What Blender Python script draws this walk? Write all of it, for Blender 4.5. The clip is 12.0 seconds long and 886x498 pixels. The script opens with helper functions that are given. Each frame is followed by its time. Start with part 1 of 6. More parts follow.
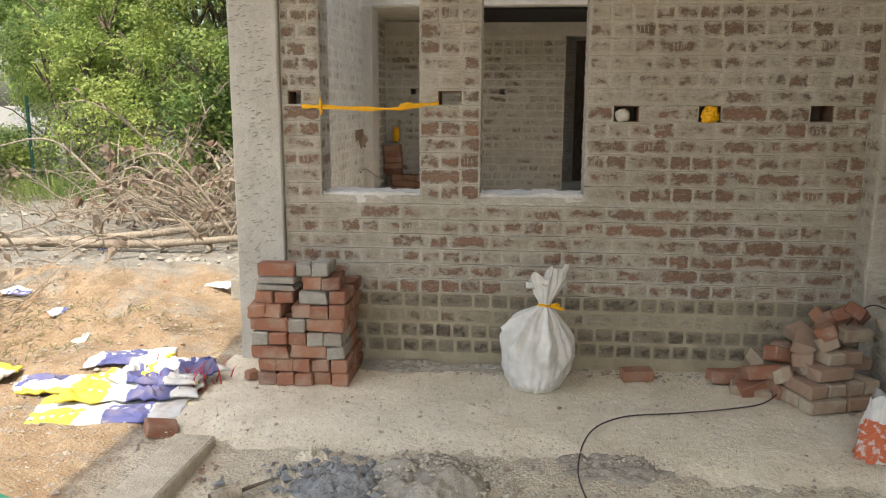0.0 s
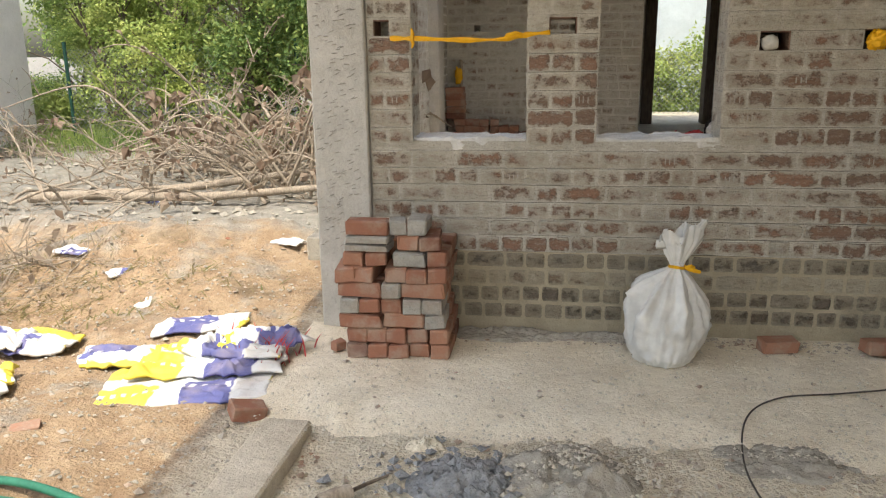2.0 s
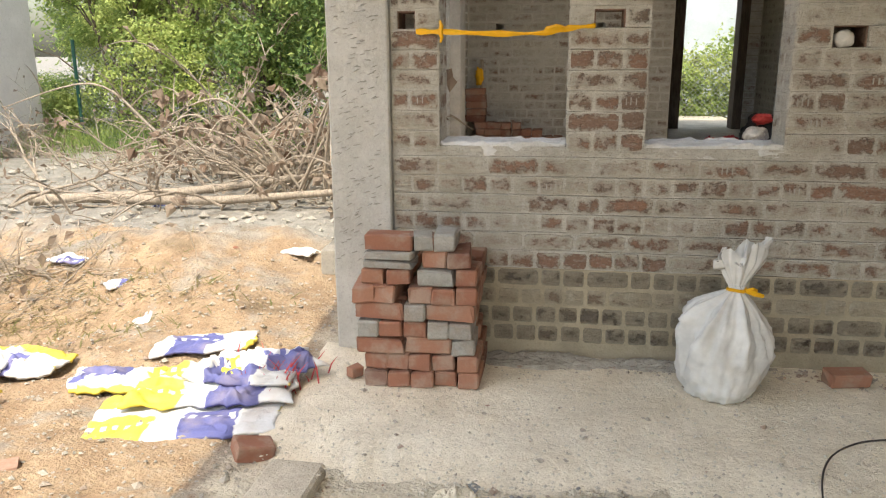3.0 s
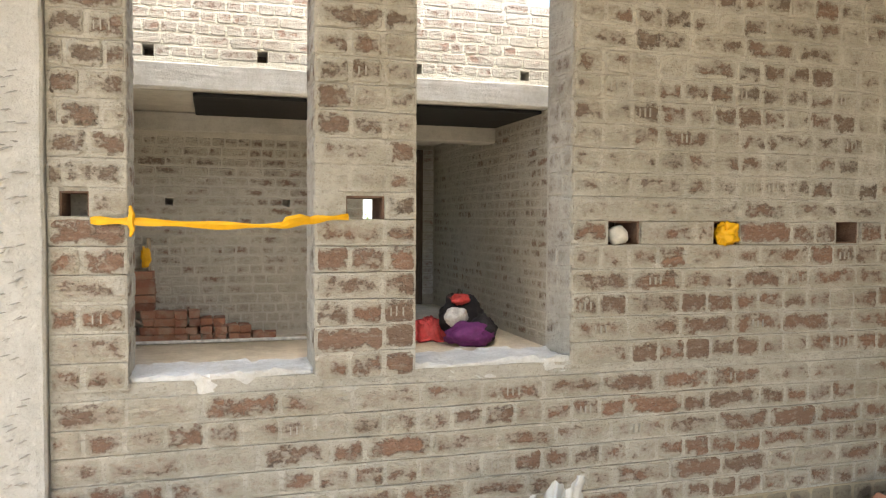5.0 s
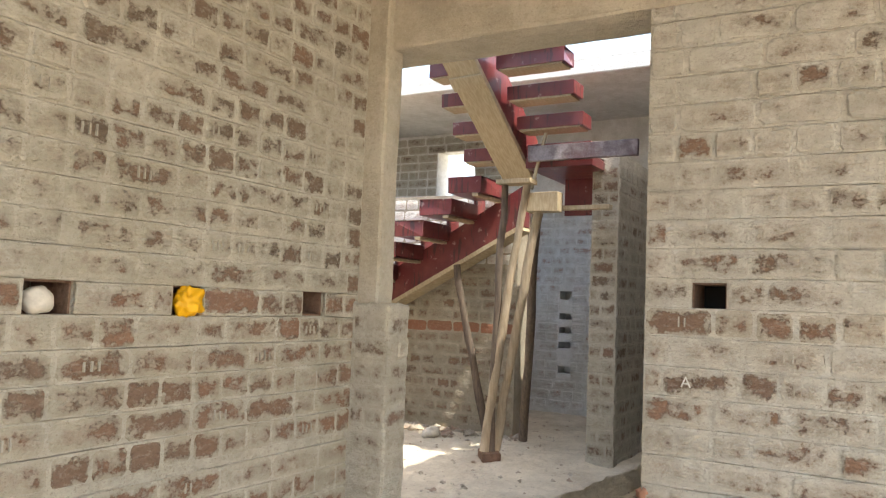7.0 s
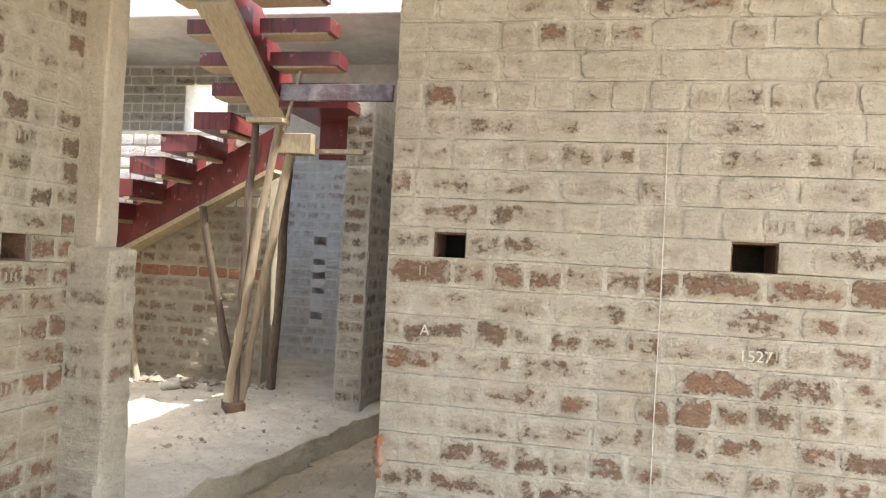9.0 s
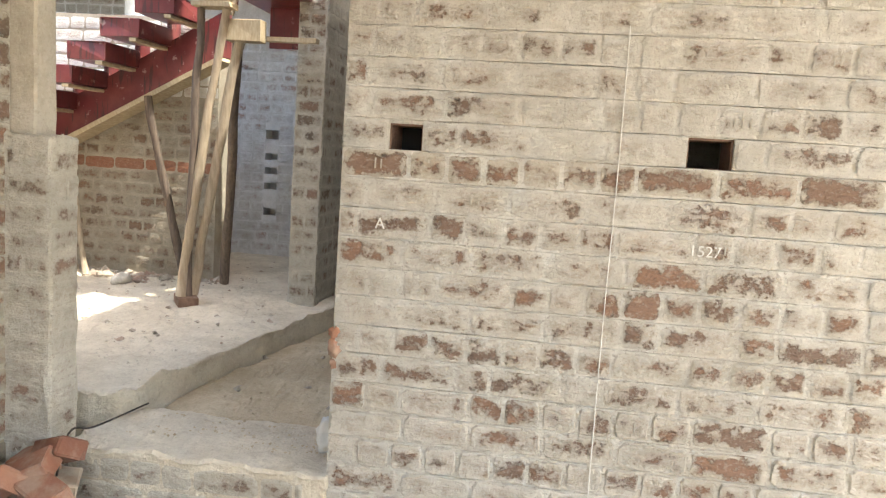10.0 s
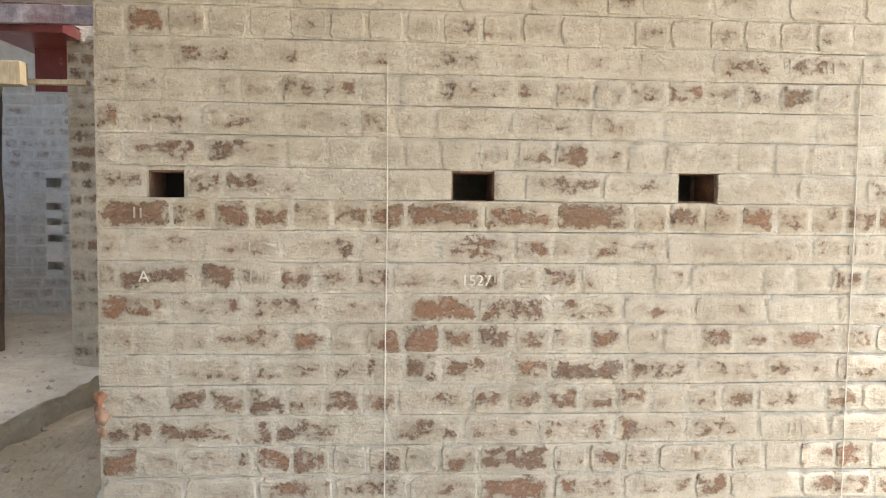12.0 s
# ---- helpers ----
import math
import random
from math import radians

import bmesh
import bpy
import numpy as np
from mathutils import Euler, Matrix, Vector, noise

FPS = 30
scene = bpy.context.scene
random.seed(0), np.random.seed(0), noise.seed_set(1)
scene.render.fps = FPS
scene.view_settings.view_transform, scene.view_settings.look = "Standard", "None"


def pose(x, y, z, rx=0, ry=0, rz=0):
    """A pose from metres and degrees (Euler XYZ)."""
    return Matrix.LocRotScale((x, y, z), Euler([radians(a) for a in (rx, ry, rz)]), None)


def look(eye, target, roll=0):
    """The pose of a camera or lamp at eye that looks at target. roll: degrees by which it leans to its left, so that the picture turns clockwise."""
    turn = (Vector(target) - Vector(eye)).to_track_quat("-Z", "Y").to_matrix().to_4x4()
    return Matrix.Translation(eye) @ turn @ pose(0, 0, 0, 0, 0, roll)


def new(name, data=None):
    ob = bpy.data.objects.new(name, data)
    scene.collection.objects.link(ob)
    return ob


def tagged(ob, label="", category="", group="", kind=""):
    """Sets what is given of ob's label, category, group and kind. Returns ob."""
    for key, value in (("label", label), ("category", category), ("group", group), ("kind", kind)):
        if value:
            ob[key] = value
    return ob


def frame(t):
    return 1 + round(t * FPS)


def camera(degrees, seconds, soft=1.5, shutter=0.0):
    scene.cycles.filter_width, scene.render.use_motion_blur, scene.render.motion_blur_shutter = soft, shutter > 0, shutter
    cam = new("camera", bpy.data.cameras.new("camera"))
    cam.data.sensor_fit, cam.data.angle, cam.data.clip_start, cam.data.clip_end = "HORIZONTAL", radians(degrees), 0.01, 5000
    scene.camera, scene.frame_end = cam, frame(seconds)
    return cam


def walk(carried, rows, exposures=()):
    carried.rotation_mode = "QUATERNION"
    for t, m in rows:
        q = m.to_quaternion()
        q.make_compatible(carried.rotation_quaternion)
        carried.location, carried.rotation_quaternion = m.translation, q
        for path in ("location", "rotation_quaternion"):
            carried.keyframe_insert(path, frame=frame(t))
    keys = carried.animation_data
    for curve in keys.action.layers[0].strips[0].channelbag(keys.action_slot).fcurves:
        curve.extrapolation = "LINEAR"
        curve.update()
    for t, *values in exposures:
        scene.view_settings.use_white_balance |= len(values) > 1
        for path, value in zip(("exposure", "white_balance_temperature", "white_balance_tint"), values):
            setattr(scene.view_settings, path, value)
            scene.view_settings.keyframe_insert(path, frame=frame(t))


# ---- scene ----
cam = camera(60.1, 12.0, soft=1.2)
PATH = [
    (0, (-0.095, 0.368, 1.545), (-0.287, 2.323, 1.174), 0.2),
    (0.5, (-0.178, 0.511, 1.54), (-0.529, 2.444, 1.161), -1.6),
    (1, (-0.308, 0.684, 1.515), (-0.756, 2.592, 1.117), -1.5),
    (1.5, (-0.469, 0.77, 1.495), (-0.827, 2.682, 1.029), -0.2),
    (2, (-0.549, 0.867, 1.475), (-0.817, 2.783, 0.971), -0.7),
    (2.5, (-0.567, 1.055, 1.439), (-0.891, 2.967, 0.95), -1.2),
    (2.7, (-0.612, 1.122, 1.433), (-0.938, 3.028, 0.923), -0.9),
    (4.3, (-0.887, 1.898, 1.531), (-0.667, 3.87, 1.286), 1.3),
    (4.5, (-0.902, 1.993, 1.533), (-0.56, 3.953, 1.334), 0.7),
    (5, (-0.995, 2.213, 1.54), (-0.417, 4.126, 1.465), 0.4),
    (5.5, (-0.966, 2.36, 1.533), (-0.172, 4.195, 1.526), 0.9),
    (6, (-0.851, 2.553, 1.53), (0.17, 4.271, 1.612), 2.1),
    (6.5, (-0.74, 2.711, 1.525), (0.683, 4.111, 1.656), 2.8),
    (7, (-0.696, 2.923, 1.523), (1.026, 3.929, 1.663), 2.3),
    (7.5, (-0.633, 2.931, 1.536), (1.234, 3.637, 1.665), 2.2),
    (7.7, (-0.618, 2.913, 1.539), (1.28, 3.531, 1.663), 2.5),
    (9.3, (-0.56, 2.908, 1.531), (1.408, 3.263, 1.482), 3.1),
    (9.5, (-0.552, 2.914, 1.525), (1.418, 3.23, 1.381), 3.5),
    (10, (-0.547, 2.916, 1.516), (1.417, 3.212, 1.285), 3.8),
    (10.5, (-0.548, 2.907, 1.52), (1.424, 3.143, 1.287), 3.6),
    (11, (-0.545, 2.895, 1.517), (1.44, 3.007, 1.305), 2.6),
    (11.5, (-0.525, 2.852, 1.529), (1.466, 2.854, 1.339), 1.3),
    (12, (-0.511, 2.75, 1.545), (1.479, 2.608, 1.414), 0.7),
]
walk(cam, [(t, look(eye, target, roll)) for t, eye, target, roll in PATH], [(0.0, 1.26, 6700, 6), (0.5, 1.49, 6700, 6), (1.5, 1.45, 6700, 6), (2.0, 1.19, 6700, 6), (2.7, 1.33, 6700, 6), (4.5, 1.84, 6750, 6), (5.0, 2.04, 6750, 6), (5.5, 1.94, 6750, 6), (6.0, 2.26, 6750, 6), (6.5, 2.07, 6750, 6), (7.0, 2.22, 6700, 6), (7.5, 2.36, 6700, 6), (9.5, 2.47, 6650, 6), (10.0, 2.62, 6650, 6), (10.5, 2.60, 6650, 6), (11.0, 2.45, 6650, 6), (11.5, 2.24, 6650, 6), (12.0, 2.34, 6650, 6)])

# ---- world and light ----
world = bpy.data.worlds.new("world")
scene.world = world
world.use_nodes = True
wn = world.node_tree
sky = wn.nodes.new("ShaderNodeTexSky")
sky.sky_type, sky.sun_disc = "NISHITA", False
SUN_EL, SUN_AZ = radians(63.5), radians(190)      # azimuth clockwise from +y
sky.sun_elevation, sky.sun_rotation = SUN_EL, SUN_AZ
sky.air_density, sky.dust_density, sky.ozone_density = 1.2, 4.0, 0.6
wn.links.new(sky.outputs[0], wn.nodes["Background"].inputs[0])
wn.nodes["Background"].inputs[1].default_value = 0.15
sun_from = Vector((math.sin(SUN_AZ) * math.cos(SUN_EL), math.cos(SUN_AZ) * math.cos(SUN_EL), math.sin(SUN_EL)))
lamp = bpy.data.lights.new("sun", "SUN")
lamp.energy, lamp.angle, lamp.color = 1.85, radians(0.6), (1.0, 0.95, 0.86)
new("sun", lamp).matrix_world = look(sun_from * 60, (0, 0, 0))

# ---- materials ----


class Mat:
    """A small builder of procedural materials."""

    def __init__(self, name, rough=0.85, metal=0.0, spec=0.3):
        self.m = bpy.data.materials.new(name)
        self.m.use_nodes = True
        self.t = self.m.node_tree
        self.b = self.t.nodes["Principled BSDF"]
        self.b.inputs["Roughness"].default_value = rough
        self.b.inputs["Metallic"].default_value = metal
        self.b.inputs["Specular IOR Level"].default_value = spec
        self.pos = self.t.nodes.new("ShaderNodeNewGeometry").outputs["Position"]

    def node(self, kind, **inputs):
        n = self.t.nodes.new(kind)
        for k, v in inputs.items():
            self.put(n.inputs[k.replace("_", " ")], v)
        return n

    def put(self, socket, v):
        if isinstance(v, bpy.types.NodeSocket):
            self.t.links.new(v, socket)
        else:
            socket.default_value = v

    def local(self):
        self.pos = self.t.nodes.new("ShaderNodeTexCoord").outputs["Object"]
        return self

    def stretch(self, sx, sy, sz):
        n = self.node("ShaderNodeVectorMath")
        n.operation = "MULTIPLY"
        self.put(n.inputs[0], self.pos)
        n.inputs[1].default_value = (sx, sy, sz)
        return n.outputs[0]

    def noise(self, scale, detail=4.0, rough=0.6, vec=None):
        n = self.node("ShaderNodeTexNoise", Scale=scale, Detail=detail, Roughness=rough)
        self.put(n.inputs["Vector"], vec or self.pos)
        return n.outputs["Fac"]

    def voronoi(self, scale, feature="F1"):
        n = self.node("ShaderNodeTexVoronoi", Scale=scale)
        n.feature = feature
        self.put(n.inputs["Vector"], self.pos)
        return n.outputs["Distance"]

    def math(self, op, a, b=0.0):
        n = self.node("ShaderNodeMath")
        n.operation = op
        self.put(n.inputs[0], a)
        self.put(n.inputs[1], b)
        return n.outputs[0]

    def step(self, v, lo, hi):
        n = self.node("ShaderNodeMapRange")
        n.interpolation_type = "SMOOTHSTEP"
        self.put(n.inputs[0], v)
        self.put(n.inputs[1], lo)
        self.put(n.inputs[2], hi)
        return n.outputs[0]

    def mix(self, f, a, b):
        n = self.node("ShaderNodeMix")
        n.data_type = "RGBA"
        self.put(n.inputs[0], f)
        for sock, v in ((n.inputs[6], a), (n.inputs[7], b)):
            self.put(sock, (*v, 1.0) if isinstance(v, tuple) else v)
        return n.outputs[2]

    def rand(self):
        o = self.t.nodes.new("ShaderNodeObjectInfo").outputs["Random"]
        g = self.t.nodes.new("ShaderNodeNewGeometry").outputs["Random Per Island"]
        return self.math("FRACT", self.math("ADD", o, g))

    def split(self):
        n = self.t.nodes.new("ShaderNodeSeparateXYZ")
        self.t.links.new(self.pos, n.inputs[0])
        return n.outputs

    def done(self, colour, bump=None, strength=0.4, dist=0.004, rough=None):
        self.put(self.b.inputs["Base Color"], (*colour, 1.0) if isinstance(colour, tuple) else colour)
        if rough is not None:
            self.put(self.b.inputs["Roughness"], rough)
        if bump is not None:
            n = self.node("ShaderNodeBump", Strength=strength, Distance=dist)
            self.put(n.inputs["Height"], bump)
            self.t.links.new(n.outputs[0], self.b.inputs["Normal"])
        return self.m


def smeared_brick(name, film, film2, red, dark, reveal):
    """Brick laid roughly, its face smeared with cement; the fired clay shows through in ragged patches."""
    k = Mat(name, 0.92)
    r = k.rand()
    r2 = k.math("FRACT", k.math("MULTIPLY", r, 7.31))
    r3 = k.math("FRACT", k.math("MULTIPLY", r, 23.7))
    big = k.noise(1.5, 3.0)
    mid = k.noise(19.0, 7.0, 0.66, k.stretch(1, 1, 1.25))
    drag = k.noise(52.0, 3.0, 0.6, k.stretch(0.7, 0.7, 1.2))
    fine = k.noise(110.0, 4.0, 0.7)
    v = k.math("ADD", k.math("ADD", k.math("MULTIPLY", mid, 0.64), k.math("MULTIPLY", drag, 0.16)), k.math("MULTIPLY", fine, 0.20))
    uv = k.t.nodes.new("ShaderNodeSeparateXYZ")
    k.t.links.new(k.t.nodes.new("ShaderNodeUVMap").outputs[0], uv.inputs[0])
    ragged = k.math("MULTIPLY", k.math("ADD", k.noise(33.0, 5.0, 0.68), -0.5), 0.60)
    ragged2 = k.math("MULTIPLY", k.math("ADD", k.noise(19.0, 5.0, 0.65), -0.5), 0.36)
    eu = k.math("SUBTRACT", 0.5, k.math("ABSOLUTE", k.math("SUBTRACT", uv.outputs[0], 0.5)))
    ew = k.math("SUBTRACT", 0.5, k.math("ABSOLUTE", k.math("SUBTRACT", uv.outputs[1], 0.5)))
    rim = k.math("MINIMUM", k.step(k.math("ADD", eu, ragged2), 0.0, 0.18), k.step(k.math("ADD", ew, ragged), 0.04, 0.36))
    body = k.math("MINIMUM", k.step(k.math("ADD", eu, k.math("MULTIPLY", ragged2, 0.5)), 0.0, 0.14), k.step(k.math("ADD", ew, k.math("MULTIPLY", ragged, 0.5)), 0.0, 0.26))
    body = k.math("MULTIPLY", body, k.step(k.noise(24.0, 5.0, 0.65), 0.30, 0.62))
    # most bricks are coated nearly whole, some are rubbed bare
    thr = k.math("ADD", k.math("MULTIPLY", k.math("POWER", r3, 0.7), 0.13), k.math("MULTIPLY", big, -0.30))
    thr = k.math("ADD", thr, 0.735 - reveal)
    smear = k.step(k.noise(3.6, 5.0, 0.6, k.stretch(1, 1, 1.4)), 0.36, 0.60)
    thr = k.math("ADD", thr, k.math("MULTIPLY", smear, 0.10))
    thr = k.math("ADD", thr, k.math("MULTIPLY", k.math("SUBTRACT", 1.0, rim), 0.12))
    soft = k.math("MULTIPLY", k.step(v, k.math("ADD", thr, -0.15), k.math("ADD", thr, 0.01)), k.math("ADD", 0.35, k.math("MULTIPLY", rim, 0.65)))
    shown = k.step(v, k.math("ADD", thr, -0.02), k.math("ADD", thr, 0.065))
    clay = k.mix(r2, red, dark)
    clay = k.mix(k.math("MULTIPLY", k.step(fine, 0.44, 0.72), 0.55), clay, (dark[0] * 0.62, dark[1] * 0.62, dark[2] * 0.62))
    clay = k.mix(k.math("MULTIPLY", k.step(drag, 0.52, 0.68), 0.35), clay, film)
    thin = (0.46 * film[0] + 0.42 * red[0], 0.46 * film[1] + 0.42 * red[1], 0.46 * film[2] + 0.42 * red[2])
    coat = k.mix(k.step(k.noise(8.0, 7.0, 0.72), 0.34, 0.66), film, film2)
    tint = k.mix(r2, (film[0] * 0.80, film[1] * 0.765, film[2] * 0.71), (film[0] * 0.72, film[1] * 0.715, film[2] * 0.69))
    coat = k.mix(k.math("MULTIPLY", k.math("MULTIPLY", body, k.math("SUBTRACT", 1.0, k.math("MULTIPLY", smear, 0.5))), k.math("ADD", 0.26, k.math("MULTIPLY", r, 0.50))), coat, tint)
    coat = k.mix(k.math("MULTIPLY", k.step(k.noise(1.3, 6.0, 0.72), 0.42, 0.70), 0.45), coat, (film[0] * 0.70, film[1] * 0.665, film[2] * 0.60))
    pale = k.math("MULTIPLY", k.step(k.noise(11.0, 6.0, 0.7, k.stretch(1, 1, 1.5)), 0.54, 0.70), 0.5)
    coat = k.mix(pale, coat, (min(0.8, film2[0] * 1.16), min(0.8, film2[1] * 1.17), min(0.8, film2[2] * 1.18)))
    coat = k.mix(k.math("MULTIPLY", soft, 0.60), coat, thin)
    pits = k.step(k.noise(90.0, 4.0, 0.7), 0.56, 0.68)
    coat = k.mix(k.math("MULTIPLY", pits, 0.42), coat, (film[0] * 0.50, film[1] * 0.47, film[2] * 0.43))
    trowel = k.noise(34.0, 5.0, 0.6, k.stretch(0.35, 0.35, 1.3))
    h = k.math("SUBTRACT", k.math("ADD", k.math("ADD", v, trowel), k.math("MULTIPLY", fine, 0.35)), k.math("MULTIPLY", shown, 0.5))
    return k.done(k.mix(k.math("MULTIPLY", shown, 0.82), coat, clay), h, 1.0, 0.016)


def cement(name, a, b, spot, scale=6.0, bump=0.5):
    k = Mat(name, 0.9)
    n, f, g = k.noise(scale, 7.0, 0.7), k.noise(95.0, 4.0, 0.7), k.noise(28.0, 4.0, 0.65)
    c = k.mix(k.step(n, 0.34, 0.66), a, b)
    c = k.mix(k.math("MULTIPLY", k.step(k.noise(scale * 0.35, 5.0, 0.7), 0.45, 0.68), 0.75), c, spot)
    c = k.mix(k.math("MULTIPLY", k.step(g, 0.50, 0.70), 0.28), c, (a[0] * 0.74, a[1] * 0.69, a[2] * 0.67))
    c = k.mix(k.math("MULTIPLY", k.step(f, 0.54, 0.75), 0.42), c, (a[0] * 0.48, a[1] * 0.44, a[2] * 0.42))
    c = k.mix(k.math("MULTIPLY", k.step(f, 0.46, 0.28), 0.4), c, (min(1, b[0] * 1.2), min(1, b[1] * 1.2), min(1, b[2] * 1.2)))
    return k.done(c, k.math("ADD", k.math("ADD", n, g), k.math("MULTIPLY", f, 0.6)), bump, 0.012)


def smeared_mortar(name, film, film2):
    """The joints' cement, dragged over the wall with the same trowel as the bricks' coat."""
    k = Mat(name, 0.92)
    mid, fine = k.noise(17.0, 7.0, 0.68, k.stretch(1, 1, 1.9)), k.noise(110.0, 4.0, 0.7)
    coat = k.mix(k.step(k.noise(8.0, 7.0, 0.72), 0.34, 0.66), film, film2)
    coat = k.mix(k.math("MULTIPLY", k.step(k.noise(1.3, 6.0, 0.72), 0.42, 0.70), 0.45), coat, (film[0] * 0.70, film[1] * 0.665, film[2] * 0.60))
    coat = k.mix(k.math("MULTIPLY", k.step(k.noise(26.0, 5.0, 0.66), 0.46, 0.64), 0.38), coat, (film[0] * 0.74, film[1] * 0.715, film[2] * 0.67))
    pale = k.math("MULTIPLY", k.step(k.noise(11.0, 6.0, 0.7, k.stretch(1, 1, 1.5)), 0.54, 0.70), 0.5)
    coat = k.mix(pale, coat, (min(0.8, film2[0] * 1.16), min(0.8, film2[1] * 1.17), min(0.8, film2[2] * 1.18)))
    pits = k.step(k.noise(90.0, 4.0, 0.7), 0.54, 0.68)
    coat = k.mix(k.math("MULTIPLY", pits, 0.5), coat, (film[0] * 0.50, film[1] * 0.47, film[2] * 0.43))
    trowel = k.noise(34.0, 5.0, 0.6, k.stretch(0.35, 0.35, 1.3))
    return k.done(coat, k.math("ADD", k.math("ADD", mid, trowel), k.math("MULTIPLY", fine, 0.5)), 1.0, 0.016)


M_BRICK_A = smeared_brick("brick smeared with buff cement", (0.47, 0.435, 0.36), (0.56, 0.525, 0.445), (0.24, 0.135, 0.09), (0.14, 0.098, 0.07), 0.222)
M_BRICK_B = smeared_brick("brick smeared with pale cement", (0.50, 0.475, 0.42), (0.60, 0.575, 0.52), (0.25, 0.13, 0.08), (0.15, 0.095, 0.068), 0.165)
M_BRICK_R = smeared_brick("red brick half smeared with cement", (0.45, 0.41, 0.335), (0.54, 0.50, 0.42), (0.29, 0.145, 0.09), (0.19, 0.115, 0.08), 0.235)
M_BRICK_BR = smeared_brick("red brick half smeared with pale cement", (0.50, 0.47, 0.41), (0.60, 0.57, 0.51), (0.27, 0.135, 0.08), (0.17, 0.10, 0.07), 0.205)
M_BRICK_ROW = smeared_brick("course of barer red brick", (0.47, 0.43, 0.36), (0.55, 0.515, 0.44), (0.27, 0.135, 0.085), (0.20, 0.12, 0.085), 0.275)
M_DAMPBUFF = smeared_brick("plinth brick under buff mortar", (0.36, 0.315, 0.235), (0.43, 0.385, 0.295), (0.24, 0.17, 0.12), (0.19, 0.14, 0.10), 0.13)
M_NICK2 = cement("stamped marks under the coat", (0.40, 0.37, 0.31), (0.47, 0.435, 0.37), (0.36, 0.32, 0.265), 20.0)
# darker than the column: the chisel nicks' shadows as colour
M_NICK = cement("concrete darkened for nick shadows", (0.27, 0.255, 0.225), (0.36, 0.34, 0.30), (0.24, 0.22, 0.19), 20.0)
M_BRICK_P = smeared_brick("brick nearly hidden by cement", (0.51, 0.475, 0.405), (0.60, 0.565, 0.49), (0.28, 0.17, 0.12), (0.20, 0.14, 0.10), 0.17)
M_BRICK_W = smeared_brick("brick washed with white cement", (0.62, 0.60, 0.56), (0.74, 0.73, 0.70), (0.42, 0.25, 0.19), (0.36, 0.24, 0.19), 0.12)
M_BRICK_BW = smeared_brick("weathered whitened brick", (0.44, 0.415, 0.385), (0.53, 0.505, 0.475), (0.34, 0.21, 0.165), (0.24, 0.165, 0.135), 0.16)
M_BRICK_RED = smeared_brick("bare red brick course", (0.42, 0.33, 0.25), (0.46, 0.38, 0.30), (0.33, 0.13, 0.075), (0.26, 0.12, 0.075), 0.42)
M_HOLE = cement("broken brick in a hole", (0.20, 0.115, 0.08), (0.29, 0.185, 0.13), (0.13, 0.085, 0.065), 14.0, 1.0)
M_BRICK_IN = smeared_brick("brick of the inner rooms", (0.46, 0.43, 0.365), (0.54, 0.505, 0.43), (0.25, 0.14, 0.095), (0.17, 0.12, 0.085), 0.14)
# dusty, and toned down further to put the hall's shade into the colour
M_BRICK_HALL = smeared_brick("dusty brick darkened for the stair hall shade", (0.33, 0.295, 0.235), (0.41, 0.37, 0.30), (0.25, 0.145, 0.095), (0.16, 0.11, 0.08), 0.19)
M_MORTAR_IN = cement("mortar of the inner walls", (0.47, 0.44, 0.375), (0.55, 0.515, 0.445), (0.42, 0.385, 0.32), 7.0)
M_DAMP = smeared_brick("damp plinth brick", (0.265, 0.235, 0.18), (0.34, 0.30, 0.225), (0.16, 0.12, 0.09), (0.12, 0.10, 0.08), 0.19)
M_EARTHMORTAR = cement("earthy mortar darkened for the stair hall shade", (0.33, 0.29, 0.225), (0.41, 0.365, 0.29), (0.27, 0.235, 0.18), 8.0)
M_MORTAR_D = cement("damp plinth mortar", (0.35, 0.30, 0.21), (0.43, 0.37, 0.265), (0.28, 0.245, 0.18), 7.0)
M_MORTAR = smeared_mortar("wall mortar", (0.50, 0.465, 0.395), (0.60, 0.565, 0.49))
M_MORTAR_B = smeared_mortar("pale wall mortar", (0.54, 0.515, 0.46), (0.645, 0.62, 0.565))
M_WHITE = cement("whitish cement", (0.62, 0.60, 0.56), (0.74, 0.72, 0.69), (0.55, 0.53, 0.48), 8.0)
M_CONC = cement("grey cast concrete", (0.45, 0.425, 0.38), (0.55, 0.52, 0.47), (0.38, 0.355, 0.31), 4.0)
M_COLUMN = cement("cement-washed column", (0.42, 0.375, 0.30), (0.52, 0.475, 0.395), (0.33, 0.285, 0.22), 4.0, 0.8)
M_CONC2 = cement("hacked column concrete", (0.44, 0.42, 0.375), (0.52, 0.50, 0.455), (0.41, 0.39, 0.345), 6.0, 0.6)
M_FLOOR = cement("dusty concrete floor", (0.56, 0.495, 0.39), (0.68, 0.61, 0.49), (0.44, 0.385, 0.295), 5.0, 1.0)
M_EARTH = cement("trodden earth and mortar", (0.47, 0.385, 0.26), (0.58, 0.485, 0.345), (0.37, 0.295, 0.195), 5.0, 1.0)
M_SLAB = cement("rough porch concrete", (0.72, 0.64, 0.50), (0.82, 0.745, 0.60), (0.62, 0.545, 0.415), 4.5, 0.8)
M_PLASTER = cement("grey house plaster", (0.68, 0.625, 0.585), (0.76, 0.70, 0.66), (0.60, 0.55, 0.51), 1.3, 0.2)
M_BLUEWALL = cement("pale blue-grey plaster", (0.45, 0.50, 0.52), (0.55, 0.60, 0.62), (0.42, 0.46, 0.47), 1.5, 0.2)
